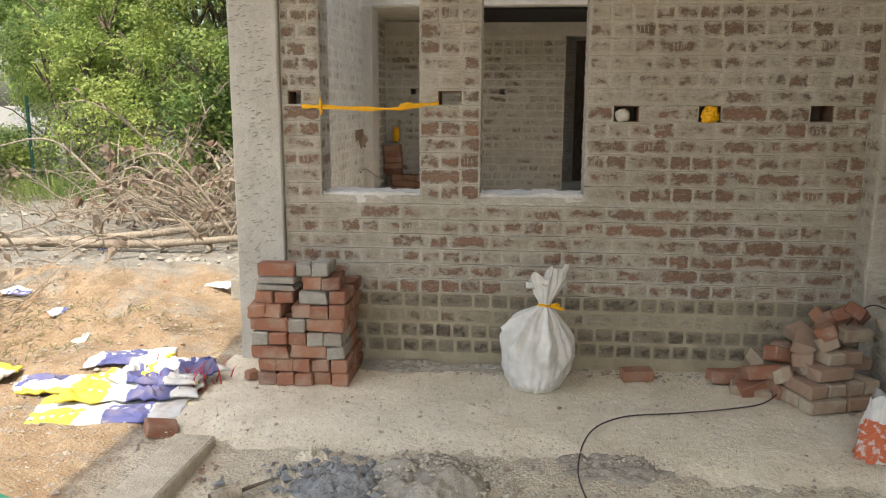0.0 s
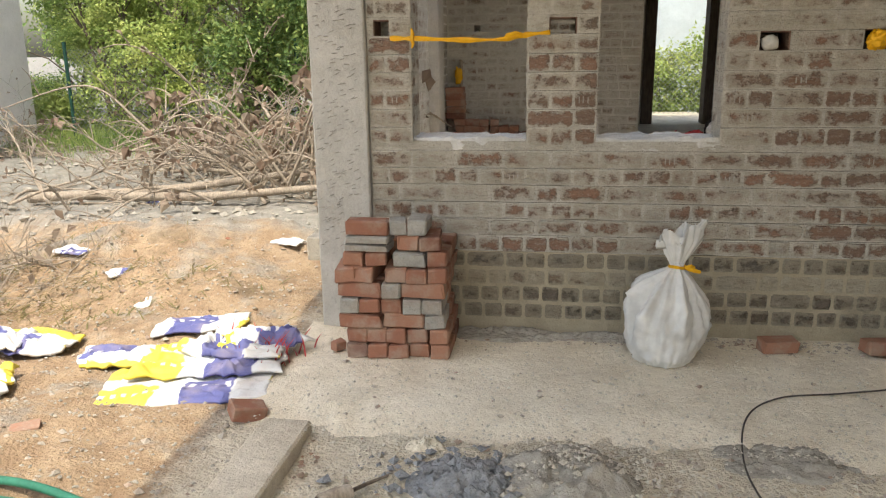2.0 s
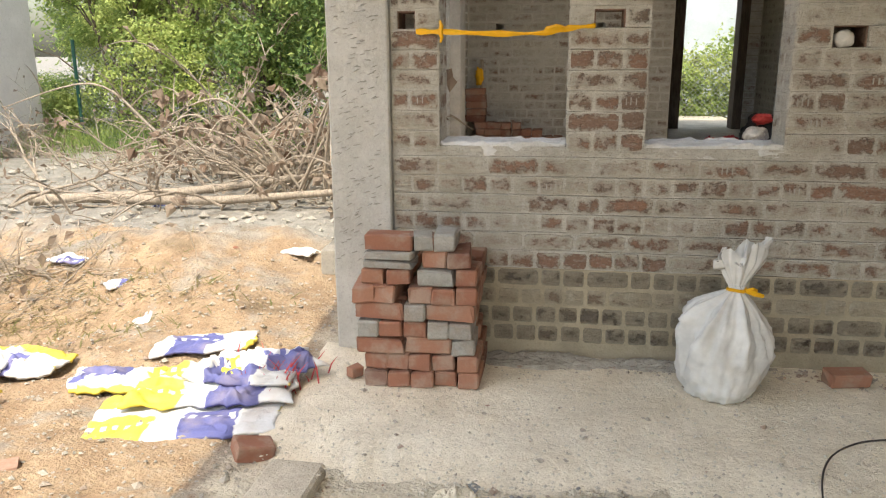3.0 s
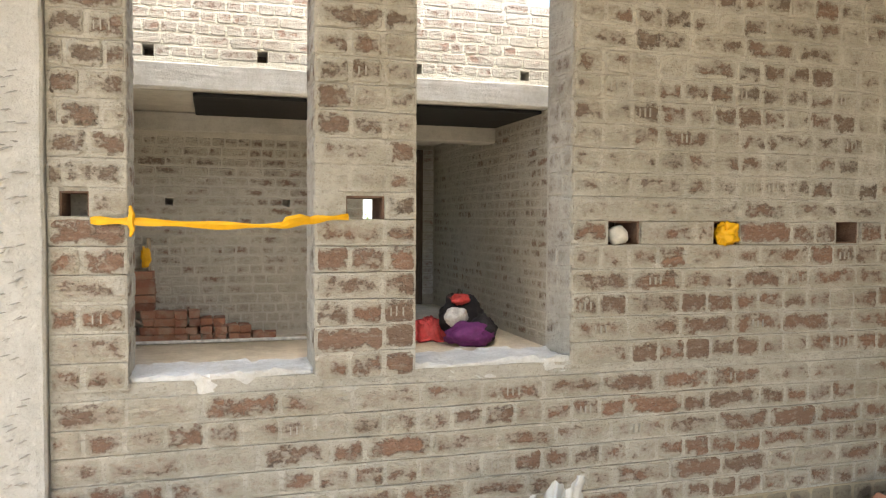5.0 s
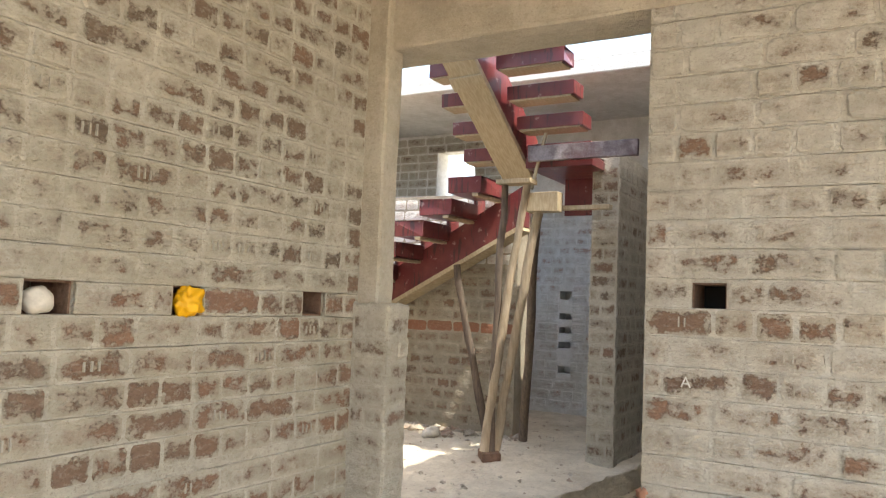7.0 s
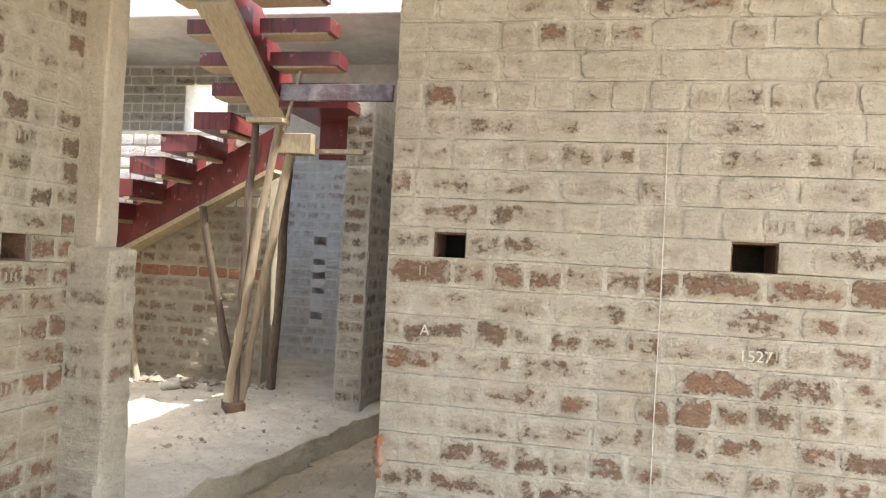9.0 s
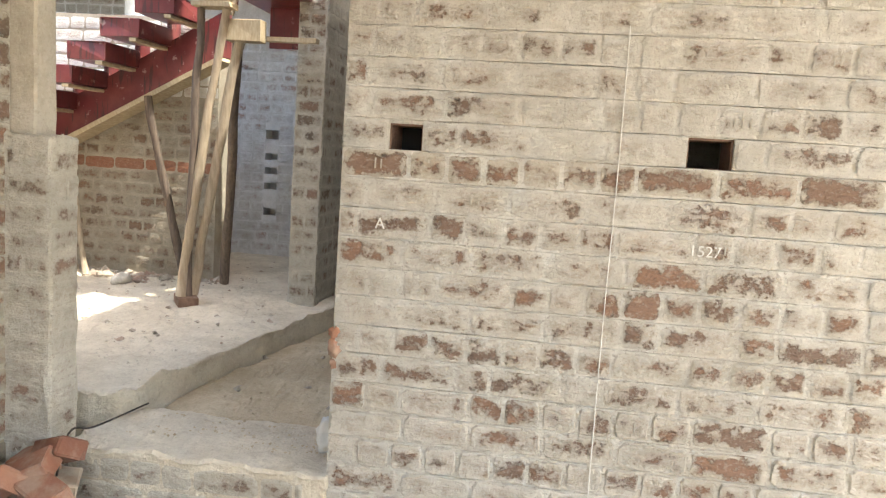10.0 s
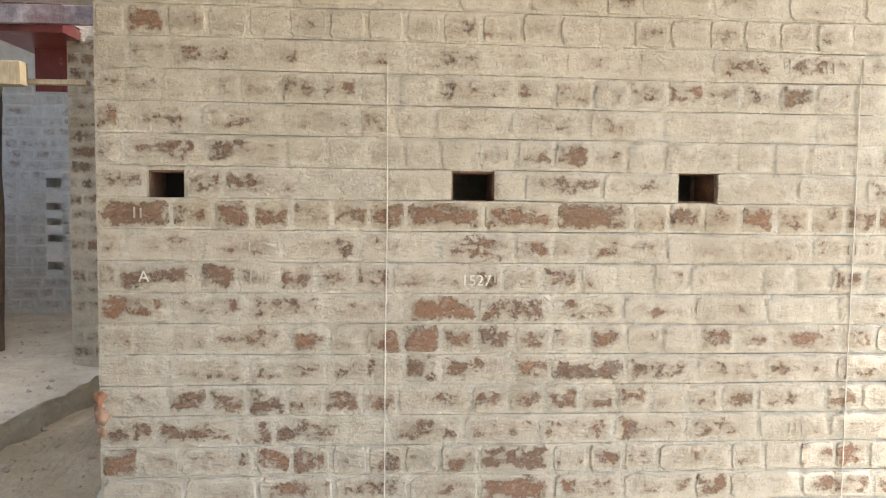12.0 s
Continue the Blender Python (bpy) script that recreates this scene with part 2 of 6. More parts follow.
M_GREYBRICK = cement("grey fired brick", (0.31, 0.295, 0.26), (0.38, 0.36, 0.32), (0.28, 0.22, 0.175), 12.0, 0.7)
M_WETMORTAR = cement("grey mortar heap", (0.24, 0.245, 0.25), (0.33, 0.335, 0.34), (0.19, 0.19, 0.19), 22.0, 0.8)
M_MORTARDRY = cement("dry mortar heap", (0.34, 0.31, 0.26), (0.43, 0.40, 0.34), (0.27, 0.245, 0.2), 22.0, 0.8)


def make_loose():
    k = Mat("loose fired brick", 0.9)
    r = k.rand()
    n, f = k.noise(9.0), k.noise(80.0, 3.0)
    c = k.mix(k.step(r, 0.45, 0.55), (0.36, 0.18, 0.115), (0.30, 0.135, 0.085))
    c = k.mix(k.step(r, 0.92, 0.94), c, (0.29, 0.265, 0.23))
    c = k.mix(k.step(r, 0.92, 0.95), c, (0.20, 0.085, 0.055))
    c = k.mix(k.math("MULTIPLY", k.step(n, 0.42, 0.68), 0.6), c, (0.40, 0.33, 0.26))
    c = k.mix(k.math("MULTIPLY", f, 0.35), c, (0.15, 0.075, 0.05))
    return k.done(c, k.math("ADD", n, f), 0.5, 0.004)


def make_dusty():
    k = Mat("cement-dusted brick", 0.92)
    r, n, f = k.rand(), k.noise(12.0), k.noise(80.0, 3.0)
    c = k.mix(k.step(n, 0.4, 0.65), (0.42, 0.36, 0.275), (0.35, 0.265, 0.195))
    c = k.mix(k.math("MULTIPLY", k.step(r, 0.25, 0.7), 0.6), c, (0.29, 0.17, 0.12))
    return k.done(c, k.math("ADD", n, f), 0.5, 0.004)


def make_ground():
    k = Mat("sand and builders' dust", 0.95)
    x, y, z = k.split()
    n, m, f = k.noise(0.9, 5.0), k.noise(7.0, 6.0, 0.7), k.noise(60.0, 3.0)
    sand = k.mix(k.step(m, 0.35, 0.7), (0.29, 0.195, 0.118), (0.41, 0.30, 0.19))
    dust = k.mix(k.step(m, 0.35, 0.7), (0.235, 0.22, 0.19), (0.33, 0.31, 0.27))
    far = k.math("ADD", k.math("MULTIPLY", k.math("ADD", y, -6.15), 0.5), k.math("MULTIPLY", k.math("ADD", n, -0.5), 3.0))
    c = k.mix(k.step(far, -0.25, 0.35), sand, dust)
    soil = k.mix(k.step(m, 0.4, 0.7), (0.16, 0.115, 0.07), (0.24, 0.18, 0.115))
    c = k.mix(k.math("MULTIPLY", k.step(k.noise(1.4, 5.0, 0.7), 0.55, 0.66), 0.7), c, soil)
    c = k.mix(k.math("MULTIPLY", k.step(k.noise(2.3, 5.0, 0.7), 0.50, 0.66), 0.65), c, dust)
    right = k.math("ADD", x, k.math("MULTIPLY", k.math("ADD", m, -0.5), 0.3))
    grit = k.mix(k.step(m, 0.35, 0.7), (0.55, 0.485, 0.37), (0.69, 0.62, 0.485))
    c = k.mix(k.step(right, -1.98, -1.82), c, grit)
    c = k.mix(k.math("MULTIPLY", k.step(f, 0.5, 0.75), 0.4), c, (0.18, 0.13, 0.09))
    return k.done(c, k.math("ADD", k.math("MULTIPLY", m, 1.2), f), 0.9, 0.02)


def make_leaf(name, a, b, c2):
    k = Mat(name, 0.6, spec=0.3)
    r = k.rand()
    c = k.mix(k.step(r, 0.0, 0.6), a, b)
    c = k.mix(k.step(r, 0.75, 1.0), c, c2)
    c = k.mix(k.math("MULTIPLY", k.step(k.noise(1.1, 3.0), 0.48, 0.62), 0.75), c, c2)
    m = k.done(c)
    tr = k.node("ShaderNodeBsdfTranslucent", Color=c)
    mx = k.node("ShaderNodeMixShader")
    mx.inputs[0].default_value = 0.36
    k.t.links.new(k.b.outputs[0], mx.inputs[1])
    k.t.links.new(tr.outputs[0], mx.inputs[2])
    k.t.links.new(mx.outputs[0], k.t.nodes["Material Output"].inputs[0])
    return m


def make_print():
    k = Mat("orange print on white film", 0.5).local()
    n, m = k.noise(14.0, 4.0, 0.6, k.stretch(1, 1, 1.8)), k.noise(40.0, 3.0, 0.6)
    c = k.mix(k.step(n, 0.40, 0.46), (0.62, 0.60, 0.57), (0.52, 0.13, 0.055))
    c = k.mix(k.math("MULTIPLY", k.step(m, 0.54, 0.62), 0.7), c, (0.60, 0.55, 0.50))
    c = k.mix(k.math("MULTIPLY", k.step(k.noise(7.0), 0.55, 0.7), 0.6), c, (0.25, 0.12, 0.07))
    return k.done(c, k.math("ADD", n, m), 0.6, 0.012)


def make_wood(name, a, b, axis=(6, 6, 1)):
    k = Mat(name, 0.8).local()
    n = k.noise(9.0, 5.0, 0.6, k.stretch(*axis))
    f = k.noise(70.0, 2.0)
    return k.done(k.mix(k.step(n, 0.3, 0.7), a, b), k.math("ADD", n, k.math("MULTIPLY", f, 0.3)), 0.35, 0.003)


def make_form():
    k = Mat("red film-faced formwork board", 0.3, spec=0.5)
    drip = k.noise(7.0, 4.0, 0.6, k.stretch(4, 4, 0.5))
    n = k.noise(6.0, 5.0)
    c = k.mix(k.step(n, 0.35, 0.7), (0.14, 0.026, 0.029), (0.19, 0.052, 0.047))
    c = k.mix(k.step(drip, 0.56, 0.64), c, (0.075, 0.03, 0.03))
    c = k.mix(k.math("MULTIPLY", k.step(k.noise(14.0, 4.0), 0.62, 0.7), 0.7), c, (0.42, 0.30, 0.27))
    return k.done(c, n, 0.2, 0.003)


def make_sack():
    k = Mat("printed woven sack", 0.55).local()
    x, y, z = k.split()
    n, f = k.noise(2.2, 3.0, 0.5), k.noise(300.0, 1.0)
    n2 = k.noise(6.0, 3.0, 0.6)
    bend = k.math("ADD", k.math("MULTIPLY", k.math("ADD", n, -0.5), 0.22), k.math("MULTIPLY", k.math("ADD", n2, -0.5), 0.07))
    lot = k.t.nodes.new("ShaderNodeObjectInfo").outputs["Random"]
    w = k.math("ADD", k.math("ADD", x, bend), k.math("MULTIPLY", k.math("ADD", lot, -0.5), 0.22))
    u = k.math("ADD", k.math("SUBTRACT", y, bend), k.math("MULTIPLY", k.math("ADD", k.math("FRACT", k.math("MULTIPLY", lot, 9.7)), -0.5), 0.12))
    white, blue, yellow = (0.68, 0.68, 0.67), (0.115, 0.12, 0.29), (0.66, 0.53, 0.075)
    c = k.mix(k.step(w, -0.23, -0.215), yellow, white)
    c = k.mix(k.step(w, -0.09, -0.08), c, blue)
    c = k.mix(k.step(w, 0.13, 0.14), c, white)
    c = k.mix(k.step(w, 0.29, 0.30), c, yellow)
    c = k.mix(k.step(u, 0.05, 0.06), c, white)
    c = k.mix(k.step(u, 0.125, 0.135), c, yellow)
    bars = k.math("MULTIPLY", k.step(k.math("ABSOLUTE", k.math("SUBTRACT", u, -0.02)), 0.02, 0.015), k.step(k.math("SINE", k.math("MULTIPLY", w, 130.0)), -0.1, 0.1))
    c = k.mix(k.math("MULTIPLY", bars, 0.85), c, white)
    c = k.mix(k.math("MULTIPLY", k.step(k.noise(5.0), 0.5, 0.75), 0.35), c, (0.48, 0.38, 0.27))
    return k.done(c, k.math("ADD", k.noise(14.0, 3.0), k.math("MULTIPLY", f, 0.1)), 0.6, 0.015)


def plain(name, c, rough=0.6, metal=0.0, var=0.25, scale=20.0):
    k = Mat(name, rough, metal)
    n = k.noise(scale, 4.0)
    d = (c[0] * (1 - var), c[1] * (1 - var), c[2] * (1 - var))
    e = tuple(min(1.0, v * (1 + var * 0.5)) for v in c)
    return k.done(k.mix(k.step(n, 0.3, 0.7), d, e), n, 0.25, 0.003)


M_LOOSE, M_DUSTY, M_GROUND = make_loose(), make_dusty(), make_ground()
# the palest green, spread in broad clumps, paints sunlit highlights on the foliage
M_LEAF = make_leaf("bright green leaf", (0.17, 0.24, 0.06), (0.28, 0.37, 0.095), (0.46, 0.51, 0.16))
M_LEAF2 = make_leaf("deep green leaf", (0.085, 0.15, 0.045), (0.16, 0.24, 0.07), (0.34, 0.41, 0.12))
M_DRYLEAF = make_leaf("dry leaf", (0.26, 0.20, 0.15), (0.34, 0.27, 0.20), (0.20, 0.13, 0.09))
M_BARK = make_wood("tree bark", (0.10, 0.075, 0.055), (0.17, 0.135, 0.10))
M_TWIG = make_wood("dead grey branch", (0.23, 0.185, 0.14), (0.38, 0.32, 0.25))
M_POLE = make_wood("peeled pole", (0.30, 0.235, 0.165), (0.43, 0.35, 0.255))
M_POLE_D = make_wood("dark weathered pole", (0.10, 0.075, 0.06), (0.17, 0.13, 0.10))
M_PLY = make_wood("raw plywood", (0.36, 0.285, 0.18), (0.47, 0.385, 0.265), (2, 9, 2))
M_FORM, M_SACK = make_form(), make_sack()
M_STAINED = cement("cement-stained board", (0.16, 0.13, 0.14), (0.34, 0.31, 0.32), (0.12, 0.06, 0.065), 9.0, 0.4)
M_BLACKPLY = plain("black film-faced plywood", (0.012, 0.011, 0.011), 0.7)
M_WHITESACK = plain("white woven plastic", (0.66, 0.645, 0.61), 0.6, var=0.16, scale=9.0)
M_YELLOW = plain("yellow plastic tape", (0.80, 0.42, 0.012), 0.45, var=0.1)
M_ORANGEINK = make_print()
M_HOSE = plain("green hose", (0.035, 0.16, 0.10), 0.4)
M_CABLE = plain("dark cable", (0.06, 0.05, 0.042), 0.7)
M_POST = plain("dark green painted steel", (0.02, 0.07, 0.05), 0.5)
M_WIRE = plain("galvanised wire", (0.30, 0.33, 0.32), 0.5, 0.6)
M_STONE = plain("pale stone", (0.58, 0.54, 0.47), 0.85)
M_BLACKBAG = plain("black nylon", (0.018, 0.017, 0.02), 0.75)
M_PURPLE = plain("purple nylon", (0.11, 0.02, 0.12), 0.7)
M_REDBAG = plain("red plastic bag", (0.45, 0.05, 0.05), 0.45)
M_CLOTH = plain("pale grey cloth", (0.50, 0.50, 0.50), 0.9)
M_PVC = plain("white pipe", (0.70, 0.69, 0.66), 0.4)
M_CHALK = plain("chalk", (0.66, 0.645, 0.61), 0.95, var=0.2)
M_GRIT = cement("pale mortar grit", (0.50, 0.455, 0.365), (0.64, 0.59, 0.485), (0.38, 0.34, 0.27), 12.0)
M_RUBBLE = cement("rubble and chips", (0.30, 0.26, 0.21), (0.47, 0.42, 0.35), (0.30, 0.15, 0.09), 12.0)
M_DRYGRASS = make_leaf("dry grass", (0.16, 0.13, 0.05), (0.22, 0.18, 0.075), (0.12, 0.13, 0.04))

# ---- mesh helpers ----
rng = random.Random(11)


def mesh_of(name, verts, faces, mat, smooth=False):
    me = bpy.data.meshes.new(name)
    me.from_pydata([tuple(v) for v in verts], [], faces)
    me.update()
    if mat:
        me.materials.append(mat)
    if smooth:
        me.polygons.foreach_set("use_smooth", [True] * len(me.polygons))
    return me


def thing(name, label, category, m=None, group="", kind=""):
    ob = new(name)
    if m is not None:
        ob.matrix_world = m
    ob.empty_display_size = 0.05
    return tagged(ob, label, category, group, kind)


def solid(name, me, label="", category="", group="", kind="", m=None, parent=None):
    ob = new(name, me)
    if parent is not None:
        ob.parent = parent
    if m is not None:
        ob.matrix_basis = m
    return tagged(ob, label, category, group, kind)


def part(name, bm, material, parent, label="", m=None, smooth=False):
    me = bpy.data.meshes.new(name)
    bm.to_mesh(me)
    bm.free()
    me.materials.append(material)
    if smooth:
        me.polygons.foreach_set("use_smooth", [True] * len(me.polygons))
    return solid(name, me, label, m=m, parent=parent)


class Geo:
    """Gathers boxes, tubes and sheets into one mesh."""

    def __init__(self):
        self.v, self.f = [], []

    def add(self, verts, faces):
        n = len(self.v)
        self.v += [tuple(p) for p in verts]
        self.f += [tuple(i + n for i in f) for f in faces]

    def box(self, x0, x1, y0, y1, z0, z1):
        self.add([(x0, y0, z0), (x1, y0, z0), (x1, y1, z0), (x0, y1, z0), (x0, y0, z1), (x1, y0, z1), (x1, y1, z1), (x0, y1, z1)],
                 [(0, 3, 2, 1), (4, 5, 6, 7), (0, 1, 5, 4), (1, 2, 6, 5), (2, 3, 7, 6), (3, 0, 4, 7)])
        return self

    def tube(self, pts, radii, sides=8, caps=True):
        pts = [Vector(p) for p in pts]
        rings = []
        up = Vector((0.31, 0.17, 0.93))
        for i, p in enumerate(pts):
            d = (pts[min(i + 1, len(pts) - 1)] - pts[max(i - 1, 0)]).normalized()
            a = d.cross(up)
            if a.length < 0.05:
                a = d.cross(Vector((1, 0, 0)))
            a.normalize()
            b = d.cross(a)
            r = radii[i] if isinstance(radii, (list, tuple)) else radii
            rings.append([p + (a * math.cos(2 * math.pi * j / sides) + b * math.sin(2 * math.pi * j / sides)) * r for j in range(sides)])
        f = []
        for i in range(len(rings) - 1):
            for j in range(sides):
                k = (j + 1) % sides
                f.append((i * sides + j, i * sides + k, (i + 1) * sides + k, (i + 1) * sides + j))
        if caps:
            f.append(tuple(range(sides)))
            f.append(tuple(range((len(rings) - 1) * sides, len(rings) * sides))[::-1])
        self.add([q for r in rings for q in r], f)
        return self

    def grid(self, nx, ny, fn):
        self.add([fn(i / nx, j / ny) for j in range(ny + 1) for i in range(nx + 1)],
                 [(j * (nx + 1) + i, j * (nx + 1) + i + 1, (j + 1) * (nx + 1) + i + 1, (j + 1) * (nx + 1) + i) for j in range(ny) for i in range(nx)])
        return self

    def mesh(self, name, mat, smooth=False):
        return mesh_of(name, self.v, self.f, mat, smooth)


def fbm(x, y, z=0.0, octaves=4):
    return noise.fractal(Vector((x, y, z)), 1.0, 2.0, octaves)


def worn_box(sx, sy, sz, cut=0.012, jag=0.004, seed=0, chips=2):
    """A brick or block with rounded, chipped corners."""
    r = random.Random(seed)
    bm = bmesh.new()
    bmesh.ops.create_cube(bm, size=1.0)
    for v in bm.verts:
        v.co = Vector((v.co.x * sx + r.uniform(-jag, jag), v.co.y * sy + r.uniform(-jag, jag), v.co.z * sz + r.uniform(-jag, jag)))
    bmesh.ops.bevel(bm, geom=list(bm.edges), offset=cut * 0.5, segments=1, affect="EDGES")
    corners = sorted(bm.verts, key=lambda v: r.random())[:chips]
    for v in corners:
        v.co *= r.uniform(0.84, 0.93)
    return bm


def lump(name, radius, mat, seed, squash=(1, 1, 1), rough=0.25, sub=3):
    bm = bmesh.new()
    bmesh.ops.create_icosphere(bm, subdivisions=sub, radius=radius)
    for v in bm.verts:
        d = v.co.normalized()
        k = 1 + rough * fbm(d.x * 1.6 + seed, d.y * 1.6, d.z * 1.6) + rough * 0.4 * fbm(d.x * 5 + seed, d.y * 5, d.z * 5)
        v.co = Vector((v.co.x * squash[0] * k, v.co.y * squash[1] * k, v.co.z * squash[2] * k))
    me = bpy.data.meshes.new(name)
    bm.to_mesh(me)
    bm.free()
    me.materials.append(mat)
    me.polygons.foreach_set("use_smooth", [True] * len(me.polygons))
    return me


def wall_core(g, axis, face, back, u0, u1, z0, z1, openings=()):
    """Boxes that fill a wall round its openings; axis x: the wall runs along x and its face stands at y."""
    us = sorted({u0, u1, *[min(max(c, u0), u1) for o in openings for c in o[:2]]})
    zs = sorted({z0, z1, *[min(max(c, z0), z1) for o in openings for c in o[2:]]})
    for a, b in zip(us, us[1:]):
        run = None
        for c, d in zip(zs, zs[1:]):
            hole = any(o[0] < (a + b) / 2 < o[1] and o[2] < (c + d) / 2 < o[3] for o in openings)
            if not hole:
                run = (run[0], d) if run else (c, d)
            if run and (hole or d == zs[-1]):
                lo, hi = sorted((face, back))
                if axis == "x":
                    g.box(a, b, lo, hi, *run)
                else:
                    g.box(lo, hi, a, b, *run)
                run = None
    return g


def courses(u0, u1, z0, z1, openings, course, zref, seed, joint=0.0065, bands=(), headers=0.5, lay=0.236, heads_above=9.0, parity=None):
    """Rectangles of the bricks that show on a wall's face, course by course."""
    r = random.Random(seed)
    out = []
    k0, k1 = math.floor((z0 - zref) / course), math.ceil((z1 - zref) / course)
    for k in range(k0, k1):
        a, b = zref + k * course + joint * 0.5, zref + (k + 1) * course - joint * 0.5
        if b > z1 or a < z0 or any(p < (a + b) / 2 < q for p, q in bands):
            continue
        spans = [(u0, u1)]
        for o in openings:
            if o[2] < b - 0.02 and o[3] > a + 0.02:
                spans = [s for p, q in spans for s in ((p, min(q, o[0])), (max(p, o[1]), q)) if s[1] - s[0] > 0.02]
        head = r.random() < (0.85 if a > heads_above else headers)
        if parity is not None and a < heads_above:
            head = k % 2 == parity
        for p, q in spans:
            u = p + (0.0 if p > u0 + 0.01 else -r.uniform(0, 0.1) * (1 if k % 2 else 0.4))
            while u < q - 0.03:
                short = head if r.random() > 0.12 else not head
                w = (lay / 2 if short else lay) * r.uniform(0.95, 1.06)
                if q - (u + w) < 0.05:
                    w = q - u
                lo, hi = max(u, p) + joint * 0.5, min(u + w, q) - joint * 0.5
                if hi - lo > 0.025:
                    dz = r.uniform(-0.003, 0.003)
                    out.append((lo, hi, a + dz, b + dz))
                u += w
    return out


def face_uv(me, corners):
    """Each brick's own 0 to 1 across its face."""
    layer = me.uv_layers.new(name="UVMap")
    layer.data.foreach_set("uv", [c for p in corners for c in (p[0], p[2])])


def unit_bricks(mat, long, n=12):
    """Shared brick-face meshes, one metre each way, the back open; a ragged outline and a soft arris."""
    r = random.Random(5 + long)
    su, sw = (0.232, 0.086) if long else (0.114, 0.086)
    made = []
    for _ in range(n):
        k = 4 if long else 2
        loop = [(i / k, 0.0) for i in range(1, k)] + [(0.93, 0.0), (1.0, 0.16), (1.0, 0.5), (1.0, 0.84), (0.93, 1.0)]
        loop += [(1 - i / k, 1.0) for i in range(1, k)] + [(0.07, 1.0), (0.0, 0.84), (0.0, 0.5), (0.0, 0.16), (0.07, 0.0)]
        skew = r.uniform(-0.02, 0.02)
        v, m = [], len(loop)
        for u, w in loop:
            v.append((u, 0.0, w))
        for u, w in loop:
            iu, iw = r.uniform(0.003, 0.011) / su, r.uniform(0.003, 0.012) / sw
            v.append((0.5 + (u - 0.5) * (1 - 2 * iu), 1 + r.uniform(-0.10, 0.10), 0.5 + (w - 0.5) * (1 - 2 * iw) + skew * (u - 0.5)))
        f = [tuple(range(m, 2 * m))] + [(i, (i + 1) % m, m + (i + 1) % m, m + i) for i in range(m)]
        me = mesh_of("brick", v, f, mat, True)
        face_uv(me, [v[i] for q in f for i in q])
        made.append((v, f, me))
    return made


def lay_bricks(owner, axis, face, out, rects, mat, pick=None, proud=0.005):
    """Bricks on a wall's face. Those inside pick are parts of their own, the others one joined part."""
    r = random.Random(len(rects))
    unit = {k: unit_bricks(mat, k) for k in (False, True)}
    g, uvs = Geo(), []
    for lo, hi, a, b in rects:
        v, f, me = r.choice(unit[hi - lo > 0.17])
        depth = 0.0055 + proud * r.uniform(0.3, 1.1)
        if axis == "x":
            m = Matrix(((hi - lo, 0, 0, lo), (0, out * depth, 0, face - out * 0.004), (0, 0, b - a, a), (0, 0, 0, 1)))
        else:
            m = Matrix(((0, out * depth, 0, face - out * 0.004), (hi - lo, 0, 0, lo), (0, 0, b - a, a), (0, 0, 0, 1)))
        if pick and pick[0] < (lo + hi) / 2 < pick[1] and pick[2] < (a + b) / 2 < pick[3]:
            ob = solid("brick", me, parent=owner)
            ob.matrix_basis = m
        else:
            g.add([m @ Vector(p) for p in v], f)
            uvs += [v[i] for q in f for i in q]
    if g.v:
        me = g.mesh("brickwork", mat)
        face_uv(me, uvs)
        solid("brickwork", me, kind="stuff", parent=owner)


def mortar_courses(owner, axis, face, out, u0, u1, z0, z1, openings, course, zref, mat, seed, bands=(), deep=0.012, gap=0.0006):
    """The beds of a rough wall: one wavering strip a course, thin dark gaps left between them."""
    r = random.Random(seed)
    g = Geo()
    k0, k1 = math.floor((z0 - zref) / course), math.ceil((z1 - zref) / course)
    for k in range(k0, k1):
        a, b = zref + k * course, zref + (k + 1) * course
        if b > z1 + 0.02 or a < z0 - 0.02:
            continue
        spans = [(u0, u1)]
        for o in openings:
            if o[2] < b - 0.02 and o[3] > a + 0.02:
                spans = [s for p, q in spans for s in ((p, min(q, o[0])), (max(p, o[1]), q)) if s[1] - s[0] > 0.02]
        plain_bed = any(p < (a + b) / 2 < q for p, q in bands)
        for p, q in spans:
            n = max(2, int((q - p) / 0.09))
            rows = []
            for i in range(n + 1):
                u = p + (q - p) * i / n
                open_ = 0.0 if plain_bed else max(0.0, 0.0026 * fbm(u * 1.1, k * 5.7) + gap)
                lo = a + 0.0035 * fbm(u * 2.3, k * 3.1) - 0.001 + open_ * r.uniform(0.5, 1.2)
                hi = b + 0.0035 * fbm(u * 2.3, (k + 1) * 3.1) + 0.001 - open_ * r.uniform(0.5, 1.6)
                d = r.uniform(-0.0015, 0.0015)
                d -= 0.0005
                rows.append([(u, -deep, lo), (u, d, lo + 0.002), (u, d + 0.001, (lo + hi) / 2), (u, d, hi - 0.002), (u, -deep, hi)])
            pts = []
            for row in rows:
                for u, d, z in row:
                    pts.append((u, face + out * d, z) if axis == "x" else (face + out * d, u, z))
            g.add(pts, [(5 * i + j, 5 * i + j + 1, 5 * i + 6 + j, 5 * i + 5 + j) for i in range(n) for j in range(4)])
    solid("mortar_bed", g.mesh("mortar_bed", mat), kind="stuff", parent=owner)


# ---- ground ----


def bump_at(x, y, cx, cy, rx, ry, h):
    return h * math.exp(-(((x - cx) / rx) ** 2 + ((y - cy) / ry) ** 2))


